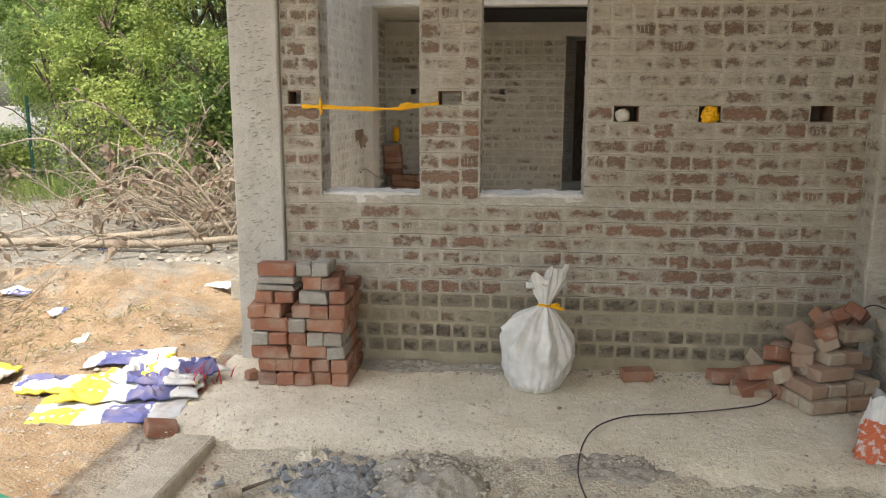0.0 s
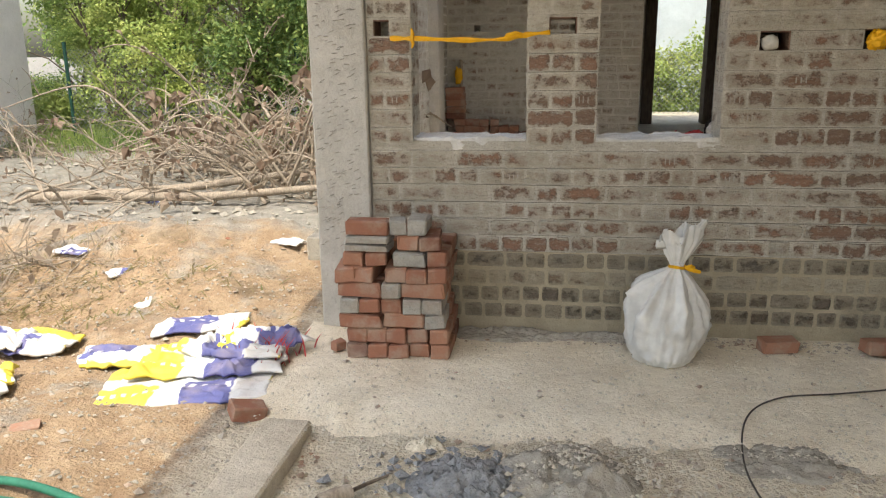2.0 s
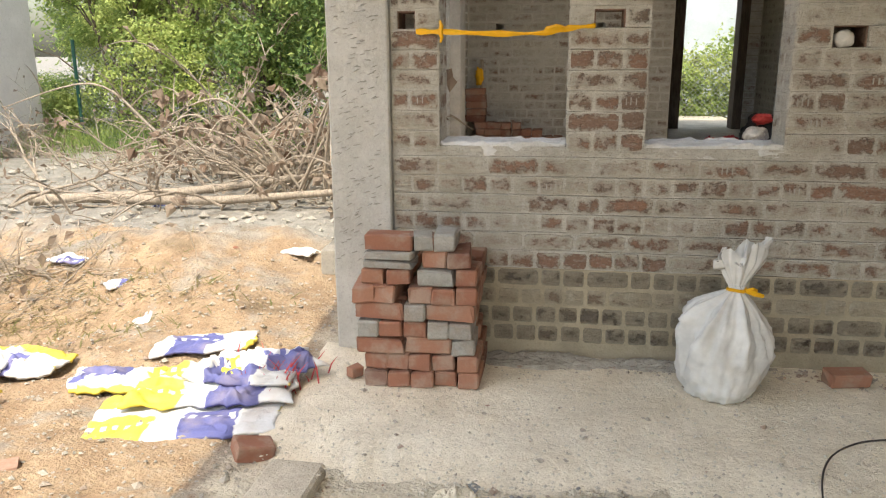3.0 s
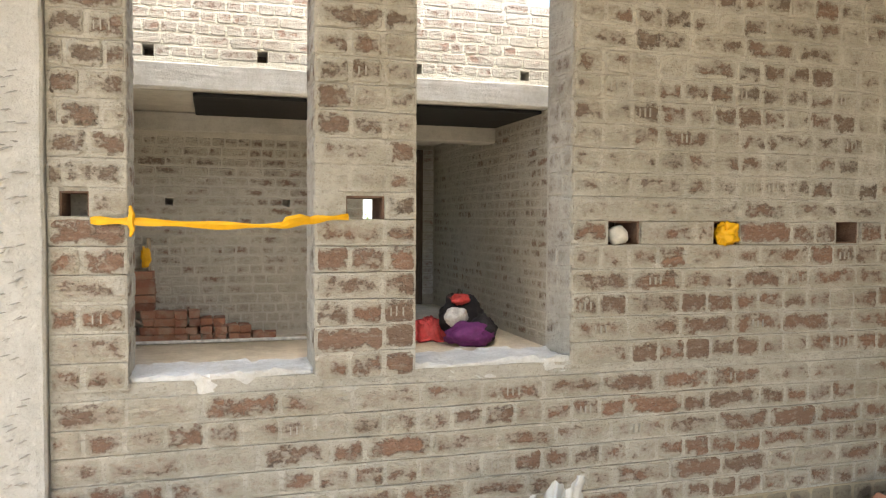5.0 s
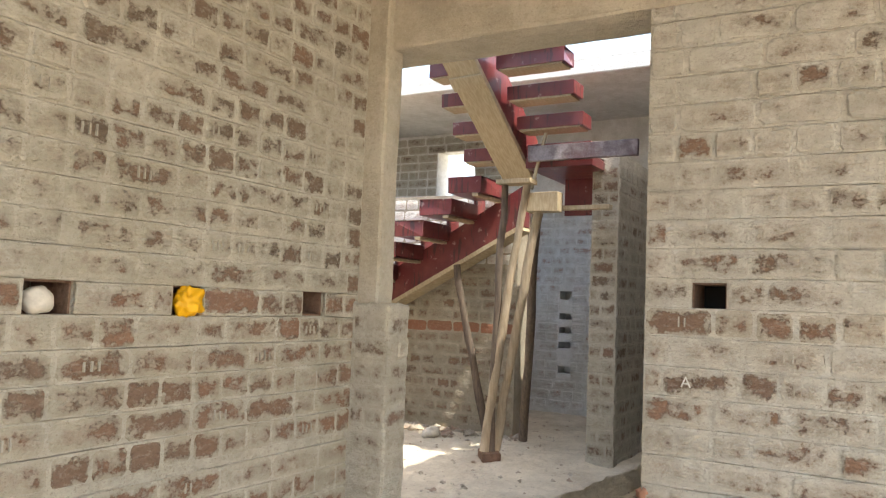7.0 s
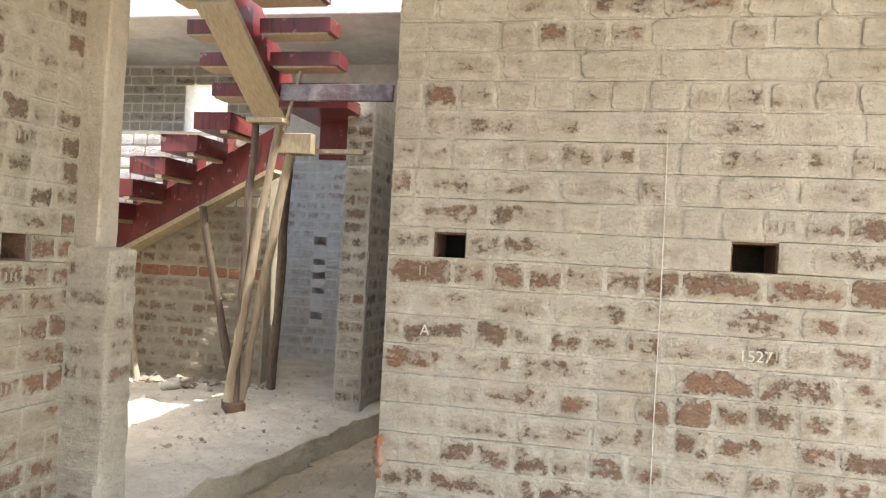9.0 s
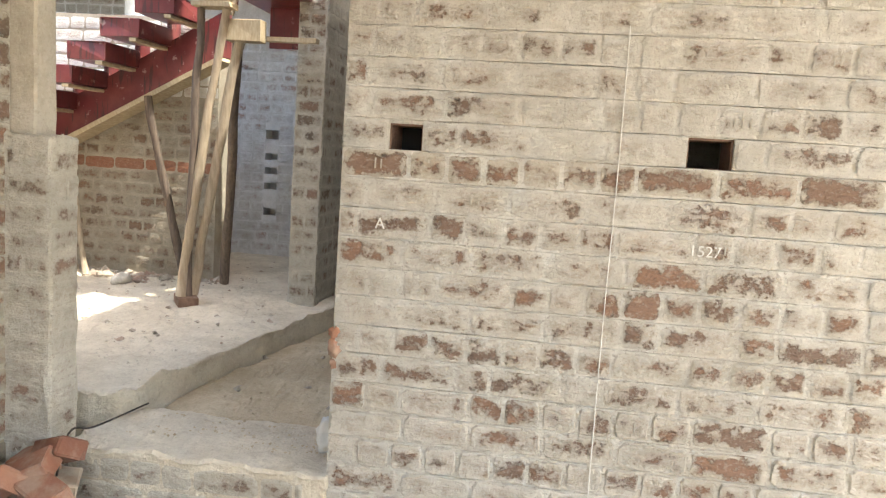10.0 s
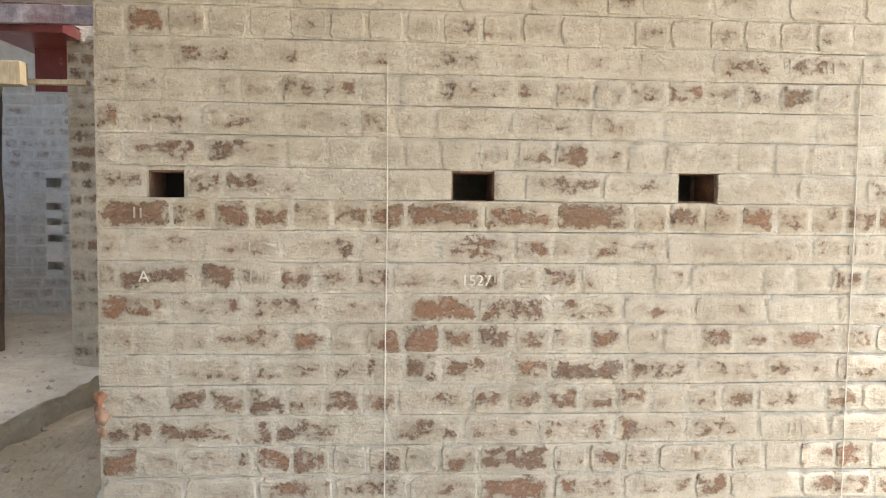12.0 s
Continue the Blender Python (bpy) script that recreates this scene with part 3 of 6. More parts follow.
def ground_z(x, y):
    z = -0.05
    if x > -1.86 and y < 3.62:
        z = -0.065 + 0.02 * max(0.0, 1 - (3.62 - y) / 0.3)
    if x < -1.7:
        k = min(1.0, (-1.7 - x) / 0.6)
        z += k * 0.05 * fbm(x * 1.3, y * 1.3) + k * 0.022 * fbm(x * 6, y * 6)
        z += bump_at(x, y, -3.5, 5.75, 0.9, 0.40, 0.30) + bump_at(x, y, -2.7, 6.3, 0.8, 0.4, 0.26) + bump_at(x, y, -3.0, 3.0, 0.9, 0.8, 0.10)
        z += k * 0.13 * max(0.0, fbm(x * 1.7 + 3, y * 2.4)) * math.exp(-((y - 6.0) / 1.1) ** 2) + k * 0.03 * abs(fbm(x * 4, y * 4 + 5)) * math.exp(-((y - 6.0) / 1.3) ** 2)
        z += bump_at(x, y, -4.9, 6.6, 1.0, 0.4, 0.22) + bump_at(x, y, -2.3, 5.2, 0.6, 0.4, 0.06)
    elif y < 3.75:
        z += 0.012 * fbm(x * 5, y * 5) + 0.007 * fbm(x * 14, y * 14)
    return z


def build_ground():
    xs = np.concatenate([[-400, -120, -50, -30, -22, -17], np.arange(-14, -6, 0.4), np.arange(-6, 2.4, 0.06), np.arange(2.5, 8, 0.7), [10, 14, 20, 40, 120, 400]])
    ys = np.concatenate([[-400, -120, -40, -15, -8, -4, -2, -1, -0.5, 0, 0.5, 1.0, 1.5, 2.0], np.arange(2.2, 7.4, 0.06), np.arange(7.5, 18, 0.45), [19, 22, 30, 50, 120, 400]])
    v = [(x, y, ground_z(x, y)) for y in ys for x in xs]
    n = len(xs)
    f = [(j * n + i, j * n + i + 1, (j + 1) * n + i + 1, (j + 1) * n + i) for j in range(len(ys) - 1) for i in range(n - 1)]
    solid("ground", mesh_of("ground", v, f, M_GROUND, True), "orange sand and grey builders' dust with low heaps", "ground", kind="structure")


build_ground()


def build_porch():
    """The porch slab: a broken front edge, dished and rough."""
    nx, ny = 130, 50
    x0, x1, y1 = -1.84, 1.9, 4.80

    def top(u, w):
        x = x0 + (x1 - x0) * u
        edge = 3.60 + 0.07 * fbm(x * 3, 1.7) + 0.035 * fbm(x * 11, 4.1) - 0.10 * max(0.0, x + 0.2)
        y = edge + (y1 - edge) * w
        z = 0.008 * fbm(x * 2.2, y * 2.2) + 0.004 * fbm(x * 9, y * 9) + 0.003 * fbm(x * 22, y * 22) - 0.058 * math.exp(-((y - edge) / (0.15 + 0.06 * fbm(x * 2.3, 7.7))) ** 2)
        z -= 0.03 * math.exp(-((x - x0) / 0.12) ** 2) * (1 if w < 0.9 else 0)
        return (x, y, z)

    g = Geo().grid(nx, ny, top)
    n = len(g.v)
    rim = [i for i in range(nx + 1)]
    g.add([(g.v[i][0], g.v[i][1] - 0.01, -0.2) for i in rim], [])
    g.f += [(i, n + i, n + i + 1, i + 1) for i in range(nx)]
    left = [j * (nx + 1) for j in range(ny + 1)]
    n2 = len(g.v)
    g.add([(g.v[i][0] - 0.01, g.v[i][1], -0.2) for i in left], [])
    g.f += [(left[j], left[j + 1], n2 + j + 1, n2 + j) for j in range(ny)]
    solid("porch_slab", g.mesh("porch_slab", M_SLAB, True), "rough dusty concrete porch slab with a broken edge", "floor", kind="structure")
    # plinth kerb beside the step down
    bm = worn_box(0.21, 2.6, 0.16, 0.02, 0.006, 3, 3)
    kerb = part("kerb", bm, M_FLOOR, None, m=pose(-1.625, 2.34, -0.075, 0, 0, -1.5))
    tagged(kerb, "worn concrete kerb beam along the sand", "kerb", kind="structure")


build_porch()

# ---- walls of the front ----
WIN_TOP = 2.95
W1, W2 = (-1.248, -0.664, 1.018, WIN_TOP), (-0.318, 0.280, 1.018, WIN_TOP)
A_HOLES = [(-1.440, -1.356, 1.525, 1.622), (-0.561, -0.426, 1.528, 1.621), (0.426, 0.568, 1.448, 1.542), (0.888, 1.010, 1.446, 1.544), (1.480, 1.608, 1.455, 1.549)]
A_OPEN = [W1, W2, *A_HOLES]
A_FACE = 4.78
wall_a = solid("wall_front", wall_core(Geo(), "x", A_FACE + 0.012, A_FACE + 0.23, -1.50, 1.82, 0.441, 3.30, A_OPEN).mesh("wall_front", M_MORTAR),
               "unplastered brick wall smeared with buff mortar, two window openings", "wall", kind="structure")

B_FACE, B_END = 1.87, 3.630
B_HOLES = [(3.370, 3.480, 1.527, 1.622), (2.420, 2.556, 1.535, 1.632), (1.702, 1.833, 1.540, 1.638)]
wall_b = solid("wall_side", wall_core(Geo(), "y", B_FACE + 0.012, B_FACE + 0.23, -2.2, B_END, -0.1, 3.30, B_HOLES).mesh("wall_side", M_MORTAR_B),
               "pale unplastered brick wall with red patches showing", "wall", kind="structure")

plinth = solid("plinth_front", Geo().box(-1.50, 1.82, A_FACE + 0.001, A_FACE + 0.23, -0.15, 0.4405).mesh("plinth_front", M_MORTAR_D), "damp dark brick plinth", "wall", kind="structure")
solid("hole_backing", Geo().box(-1.45, -1.34, 4.95, 5.0, 1.51, 1.64).mesh("hole_backing", M_MORTAR), "mortar closing the back of a wall hole", "wall", kind="structure")
# added dark and black backings: their colour stands in for the holes' deep shade
solid("hole_backing_2", Geo().box(0.415, 0.58, 4.985, 5.0, 1.44, 1.555).box(0.875, 1.03, 4.985, 5.0, 1.435, 1.555).box(1.47, 1.62, 4.985, 5.0, 1.445, 1.56).mesh("hole_backing_2", M_POLE_D), "dark backing that paints shade into the wall holes", "wall", kind="structure")
solid("hole_shade", Geo().box(2.055, 2.085, 3.36, 3.50, 1.50, 1.63).mesh("hole_shade", M_BLACKPLY), "black backing that paints shade into a wall hole", "wall", kind="structure")
# unseen cavity added behind the side wall so that its holes stay dark
solid("hole_cavity", Geo().box(2.45, 2.55, -2.2, 3.05, -0.1, 3.3).box(2.11, 2.44, -2.2, 3.05, 3.2, 3.3).box(2.11, 2.44, -2.2, -2.1, -0.1, 3.19).mesh("hole_cavity", M_MORTAR), "unseen boxing that keeps light out of the side wall's holes", "wall", kind="structure")


def slab_piece(name, x0, x1, y0, y1, z0, z1, mat, label, category, rough=0.006, n=14):
    """A cast block whose faces waver a little."""
    bm = bmesh.new()
    bmesh.ops.create_cube(bm, size=1.0)
    bmesh.ops.subdivide_edges(bm, edges=list(bm.edges), cuts=n, use_grid_fill=True)
    for v in bm.verts:
        p = Vector((x0 + (v.co.x + 0.5) * (x1 - x0), y0 + (v.co.y + 0.5) * (y1 - y0), z0 + (v.co.z + 0.5) * (z1 - z0)))
        k = rough * fbm(p.x * 6, p.y * 6, p.z * 6)
        k += rough * 0.4 * fbm(p.x * 23, p.y * 23, p.z * 23)
        v.co = p + Vector((k, rough * fbm(p.x * 6 + 9, p.y * 6, p.z * 6) + rough * 0.4 * fbm(p.x * 21, p.y * 21 + 5, p.z * 21), k))
    bmesh.ops.bevel(bm, geom=[e for e in bm.edges if e.calc_face_angle(0) > 1.2], offset=0.008, segments=1, affect="EDGES")
    ob = part(name, bm, mat, None)
    return tagged(ob, label, category, kind="structure")


column = slab_piece("column", -1.765, -1.475, 4.745, 5.04, -0.15, 3.3, M_CONC2, "hacked grey concrete corner column", "column", 0.004, 18)


def hack_marks():
    """Short chisel cuts all over the column's face, their small shadows painted as dark colour."""
    r = random.Random(8)
    g = Geo()
    for i in range(230):
        z = 0.45 + i * 0.0093 + r.uniform(-0.02, 0.02)
        x = r.uniform(-1.745, -1.525)
        w, h = r.uniform(0.014, 0.030), r.uniform(0.0025, 0.005)
        t = r.uniform(-0.45, -0.1) if i < 100 else r.uniform(-0.3, 0.1)
        c, s = math.cos(t), math.sin(t)
        pts = [(-w, 0), (0, -h * 0.6), (w, -h * 0.2), (w * 0.6, h), (-w * 0.5, h * 0.8)]
        y = 4.737
        ring = [(x + (px * c + pz * s) * 0.7, y, z + (-px * s + pz * c) * 0.9) for px, pz in pts]
        mid = (x, y - 0.004, z - h * 0.5)
        g.add([*ring, mid], [(k, (k + 1) % 5, 5) for k in range(5)])
    solid("hack_mark", g.mesh("hack_mark", M_NICK), kind="stuff", parent=column)


hack_marks()
slab_piece("column_inner", 1.815, 1.925, 4.685, 5.04, 1.3, 3.3, M_COLUMN, "plain concrete column beside the entrance", "column")
slab_piece("entrance_beam", 1.85, 2.10, 3.30, 5.0, 2.556, 2.87, M_COLUMN, "cast concrete beam over the entrance", "beam", 0.008, 16)
slab_piece("sill_front", -1.248, -0.664, 4.798, 5.015, 0.97, 1.034, M_WHITE, "pale cement window sill", "window sill", 0.014, 20)
slab_piece("sill_front_2", -0.318, 0.280, 4.798, 5.015, 0.975, 1.036, M_WHITE, "pale cement window sill", "window sill", 0.014, 20)

slab_piece("porch_roof", -2.26, 2.2, 0.12, 5.02, 3.32, 3.47, M_WHITE, "flat concrete porch roof", "ceiling", 0.003, 10)

# pedestal of brick under the inner column
pedestal = slab_piece("pedestal", 1.785, 1.94, 4.605, 4.95, -0.1, 1.510, M_MORTAR, "mortar-smeared brick pedestal beside the entrance", "pier", 0.010, 16)
# entrance step and passage
step = slab_piece("entrance_step", 1.85, 2.30, 3.62, 4.59, -0.1, 0.425, M_FLOOR, "worn mortar entrance step", "step", 0.012, 34)
slab_piece("passage_floor", 2.28, 7.0, 3.3, 4.50, 0.2, 0.405, M_EARTH, "dusty earth and cement passage floor", "floor", 0.020, 40)
slab_piece("hall_floor", 2.12, 7.0, 4.46, 9.0, 0.2, 0.53, M_FLOOR, "dusty concrete hall floor with a raw edge", "floor", 0.018, 90)
for v in bpy.data.objects["hall_floor"].data.vertices:      # the raw edge runs askew
    if v.co.y < 4.7:
        v.co.y += (0.09 - 0.129 * (v.co.x - 2.22)) * min(1.0, (4.7 - v.co.y) / 0.24)

# ---- inner rooms seen through the windows ----
FL = 0.44
HALL_FL = 0.53
slab_piece("court_floor", -1.92, 1.82, 5.0, 14.0, 0.3, FL, M_FLOOR, "dusty concrete room floor", "floor", 0.004, 20)
BEAM_Y = 8.30
BH = [(-1.48, -1.40, 2.738, 2.826), (-0.655, -0.575, 2.738, 2.826), (0.575, 0.655, 2.732, 2.812), (1.52, 1.60, 2.730, 2.808)]
beam_wall = solid("wall_over_beam", wall_core(Geo(), "x", BEAM_Y, BEAM_Y + 0.23, -1.92, 1.95, 2.695, 3.37, BH).box(-1.92, 0.75, BEAM_Y, BEAM_Y + 0.23, 3.371, 4.3).box(0.751, 1.30, BEAM_Y, BEAM_Y + 0.23, 3.371, 3.72).box(1.301, 1.58, BEAM_Y, BEAM_Y + 0.23, 3.371, 3.52).mesh("wall_over_beam", M_MORTAR_B),
                  "whitened brick wall above a concrete beam", "wall", kind="structure")
slab_piece("court_beam", -1.92, 1.95, BEAM_Y - 0.012, BEAM_Y + 0.12, 2.515, 2.70, M_WHITE, "whitened concrete beam", "beam", 0.008, 22)
# dark-coloured backs put the unlit depth into the scaffold holes
solid("hole_backing_3", Geo().box(-1.5, -1.38, 8.50, 8.52, 2.72, 2.84).box(-0.67, -0.56, 8.50, 8.52, 2.72, 2.84).box(0.56, 0.67, 8.50, 8.52, 2.72, 2.83).box(1.51, 1.61, 8.50, 8.52, 2.72, 2.82).mesh("hole_backing_3", M_POLE_D), "dark backs that paint shade into the scaffold holes", "wall", kind="structure")
back_wall = solid("wall_back", wall_core(Geo(), "x", 9.62, 9.85, -1.95, 0.42, 0.4, 2.5, [(-1.40, -1.33, 1.66, 1.73), (-0.35, -0.28, 1.66, 1.73)]).mesh("wall_back", M_MORTAR_IN),
                  "dim unplastered brick back wall with mortar drips", "wall", kind="structure")
slab_piece("back_beam", -1.92, 1.79, 9.60, 9.86, 2.335, 2.505, M_CONC, "concrete beam at the back", "beam", 0.005, 10)
left_wall = solid("wall_left", wall_core(Geo(), "y", -1.70, -1.83, 5.045, 12.2, 0.3, 3.40, [(5.55, 5.63, 1.56, 1.65), (6.05, 6.13, 1.56, 1.65), (6.5, 6.58, 1.56, 1.65)]).mesh("wall_left", M_WHITE),
                  "bright whitened brick side wall of the open court", "wall", kind="structure")
slab_piece("court_column", -1.78, -1.60, 8.26, 8.62, 0.4, 2.51, M_CONC, "concrete column in the court", "column", 0.004, 10)
right_wall = solid("wall_right", wall_core(Geo(), "y", 1.80, 2.0, 5.045, 12.1, 0.3, 3.37).mesh("wall_right", M_MORTAR_IN),
                   "unplastered brick side wall of the open court", "wall", kind="structure")
door_wall = solid("wall_door", wall_core(Geo(), "x", 11.9, 12.13, -1.95, 2.0, 0.3, 2.9, [(0.84, 1.54, 0.3, 2.37)]).mesh("wall_door", M_MORTAR),
                  "dim brick wall with an open back doorway", "wall", kind="structure")
frame_ob = solid("door_frame", Geo().box(0.70, 0.85, 11.86, 12.16, FL, 2.36).box(1.53, 1.64, 11.86, 12.16, FL, 2.36).box(0.70, 1.64, 11.86, 12.16, 2.361, 2.45).mesh("door_frame", M_POLE_D),
                 "dark timber frame of the back doorway", "door frame", kind="structure")
slab_piece("room_ceiling", -1.95, 1.85, 8.425, 12.13, 2.510, 2.65, M_CONC, "raw concrete ceiling slab", "ceiling", 0.003, 8)
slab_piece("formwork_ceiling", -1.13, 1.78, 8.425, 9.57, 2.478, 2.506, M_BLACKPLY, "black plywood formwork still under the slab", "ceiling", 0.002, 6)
slab_piece("court_slab", -1.95, 1.85, 6.75, 7.90, 3.36, 3.50, M_CONC, "edge of an upper concrete slab", "ceiling", 0.004, 8)


def line_hole(g, axis, face, deep, o):
    """Broken brick showing on the four sides of a hole through a wall."""
    t = 0.006
    for a, b, c, d in ((o[0], o[0] + t, o[2] + t, o[3] - t), (o[1] - t, o[1], o[2] + t, o[3] - t), (o[0], o[1], o[2], o[2] + t), (o[0], o[1], o[3] - t, o[3])):
        if axis == "x":
            g.box(a, b, face + 0.02, face + deep, c, d)
        else:
            g.box(face + 0.02, face + deep, a, b, c, d)


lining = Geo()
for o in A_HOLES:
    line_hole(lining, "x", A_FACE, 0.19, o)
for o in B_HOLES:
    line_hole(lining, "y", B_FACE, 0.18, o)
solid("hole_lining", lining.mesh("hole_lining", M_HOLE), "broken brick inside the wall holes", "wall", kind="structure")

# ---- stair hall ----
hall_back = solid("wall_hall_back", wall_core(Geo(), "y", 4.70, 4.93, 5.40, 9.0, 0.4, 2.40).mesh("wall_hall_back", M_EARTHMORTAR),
                  "unplastered brick half wall behind the stair", "wall", kind="structure")
hall_far = solid("wall_hall_far", wall_core(Geo(), "y", 6.20, 6.43, 3.0, 9.0, 0.3, 3.32, [(6.61, 7.06, 2.64, 3.12), (5.52, 5.64, 1.60, 1.68), (5.52, 5.64, 1.41, 1.47), (5.52, 5.64, 1.28, 1.34), (5.52, 5.64, 1.14, 1.20), (5.52, 5.64, 0.90, 0.97)]).box(6.36, 6.44, 5.4, 5.8, 0.8, 1.8).mesh("wall_hall_far", M_WHITE),
                 "pale brick far wall of the stair hall with a small window", "wall", kind="structure")
pier_wall = solid("wall_pier", wall_core(Geo(), "x", 4.44, 4.62, 4.14, 6.2, 0.4, 2.55, [(4.55, 4.64, 1.55, 1.64)]).mesh("wall_pier", M_MORTAR),
                  "brick pier and wall at the edge of the hall", "wall", kind="structure")
solid("wall_passage", wall_core(Geo(), "x", 3.30, 3.07, 2.1, 6.4, 0.3, 3.3).mesh("wall_passage", M_MORTAR), "plain wall of the passage", "wall", kind="structure")
solid("wall_hall_end", wall_core(Geo(), "x", 9.0, 9.2, 1.82, 6.6, 0.3, 3.4).mesh("wall_hall_end", M_MORTAR), "plain end wall of the hall", "wall", kind="structure")
slab_piece("hall_ceiling", 4.75, 6.45, 3.0, 9.2, 3.30, 3.43, M_WHITE, "pale concrete ceiling slab over the back of the hall", "ceiling", 0.003, 10)
slab_piece("hall_ceiling_2", 2.1, 4.74, 3.0, 4.03, 3.30, 3.43, M_CONC, "concrete slab over the passage", "ceiling", 0.003, 8)

# ---- brick faces ----
PLINTH = 0.44
rects = courses(-1.47, 1.815, 0.965, 3.28, A_OPEN, 0.0905, 1.543, 21, bands=[(0.96, 1.0)], heads_above=1.54, parity=0)
rects += courses(-1.47, 1.815, 0.435, 0.975, (), 0.0885, 0.440, 24, parity=0)
A_FACES = [q for q in rects if 0.45 < q[2] < 2.2]
damp = courses(-1.47, 1.815, 0.03, 0.445, (), 0.0925, 0.440, 25, headers=1.0, joint=0.012, lay=0.212)
mortar_courses(wall_a, "x", A_FACE, -1, -1.47, 1.815, 0.965, 1.545, A_OPEN, 0.0905, 1.543, M_MORTAR, 50, [(0.96, 1.01)])
mortar_courses(wall_a, "x", A_FACE, -1, -1.47, 1.815, 1.55, 3.28, A_OPEN, 0.0905, 1.543, M_MORTAR, 53, gap=-0.0006)
mortar_courses(wall_a, "x", A_FACE, -1, -1.47, 1.815, 0.435, 0.975, (), 0.0885, 0.440, M_MORTAR, 52)
lay_bricks(wall_a, "x", A_FACE, -1, [r for r in rects if PLINTH < r[2] < 1.53 and not (1.44 < r[2] < 1.48 and r[0] > 0.56)], M_BRICK_R, (-1.45, 1.8, 0.62, 1.85), 0.0055)
lay_bricks(wall_a, "x", A_FACE, -1, [r for r in rects if r[2] >= 1.53], M_BRICK_A, (-1.45, 1.8, 0.62, 1.95), 0.0065)
lay_bricks(wall_a, "x", A_FACE, -1, [r for r in rects if 1.44 < r[2] < 1.48 and r[0] > 0.56], M_BRICK_ROW, (-1.45, 1.8, 0.62, 1.95), 0.003)
lay_bricks(plinth, "x", A_FACE, -1, [r for r in damp if not 0.24 < r[2] < 0.3], M_DAMP, (-2, 2, 0, 0.5))
lay_bricks(plinth, "x", A_FACE, -1, [r for r in damp if 0.24 < r[2] < 0.3], M_DAMPBUFF, (-2, 2, 0, 0.5), 0.003)
rects = courses(0.6, B_END, 0.10, 3.28, B_HOLES, 0.0965, 1.635, 22, parity=0)
B_FACES = [q for q in rects if 0.5 < q[2] < 2.2 and q[0] > 1.1]
mortar_courses(wall_b, "y", B_FACE, -1, 0.2, B_END, 0.0, 3.28, B_HOLES, 0.0965, 1.635, M_MORTAR_B, 51, gap=-0.0003)
lay_bricks(wall_b, "y", B_FACE, -1, [r for r in rects if r[2] > 1.5], M_BRICK_B, (1.1, 3.65, 0.75, 2.05), 0.0065)
lay_bricks(wall_b, "y", B_FACE, -1, [r for r in rects if r[2] <= 1.4], M_BRICK_BR, (1.1, 3.65, 0.75, 2.05), 0.006)
lay_bricks(wall_b, "y", B_FACE, -1, [r for r in rects if 1.4 < r[2] <= 1.5], M_BRICK_ROW, (1.1, 3.65, 0.75, 2.05), 0.004)
ends = courses(4.785, 5.0, 1.04, WIN_TOP, (), 0.0905, 1.543, 30)
for at, way in ((W2[1], -1), (W1[1], -1), (W1[0], 1), (W2[0], 1)):
    lay_bricks(wall_a, "y", at, way, ends, M_BRICK_P, proud=0.003)
lay_bricks(wall_b, "x", B_END, 1, courses(1.885, 2.10, 0.4, 2.5, (), 0.0965, 1.635, 31), M_BRICK_B)
ped = courses(1.79, 1.935, 0.4, 1.50, (), 0.0905, 1.563, 32)
lay_bricks(pedestal, "x", 4.605, -1, ped, M_BRICK_P, (1, 3, 0, 2), 0.004)
lay_bricks(pedestal, "y", 1.785, -1, courses(4.61, 4.77, 0.3, 1.50, (), 0.0905, 1.563, 33), M_BRICK_P, (4, 5, 0, 2), 0.003)
lay_bricks(left_wall, "y", -1.70, 1, courses(5.05, 8.25, 0.55, 3.38, [(5.55, 5.63, 1.56, 1.65), (6.05, 6.13, 1.56, 1.65), (6.5, 6.58, 1.56, 1.65)], 0.0905, 1.563, 34), M_BRICK_W)
lay_bricks(left_wall, "y", -1.70, 1, courses(8.63, 9.6, 0.55, 2.5, (), 0.0905, 1.563, 35), M_BRICK_IN)
lay_bricks(back_wall, "x", 9.62, -1, courses(-1.69, 0.42, 0.45, 2.33, [(-1.40, -1.33, 1.66, 1.73), (-0.35, -0.28, 1.66, 1.73)], 0.0905, 1.563, 36), M_BRICK_IN)
lay_bricks(right_wall, "y", 1.80, -1, courses(5.05, 11.85, 0.45, 3.36, (), 0.0905, 1.563, 37), M_BRICK_IN)
lay_bricks(door_wall, "x", 11.9, -1, courses(0.45, 1.80, 0.55, 2.5, [(0.70, 1.64, 0.3, 2.46)], 0.0905, 1.563, 38), M_BRICK_W)
lay_bricks(beam_wall, "x", BEAM_Y, -1, courses(-1.9, 1.9, 2.705, 4.3, [*BH, (0.75, 1.9, 3.72, 4.4), (1.30, 1.9, 3.52, 4.4), (1.58, 1.9, 3.37, 4.4)], 0.0905, 1.563, 39), M_BRICK_BW)
rects = courses(5.40, 8.9, 0.55, 2.39, (), 0.0905, 1.563, 40)
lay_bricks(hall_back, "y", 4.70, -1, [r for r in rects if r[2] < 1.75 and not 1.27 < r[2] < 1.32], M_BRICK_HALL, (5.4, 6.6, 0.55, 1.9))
lay_bricks(hall_back, "y", 4.70, -1, [r for r in rects if 1.27 < r[2] < 1.32], M_BRICK_RED, (5.4, 6.6, 0.55, 1.9))
lay_bricks(step, "y", 1.85, -1, courses(3.70, 4.55, 0.04, 0.40, (), 0.0905, 0.40, 45), M_BRICK_P, (3, 5, 0, 1), 0.007)
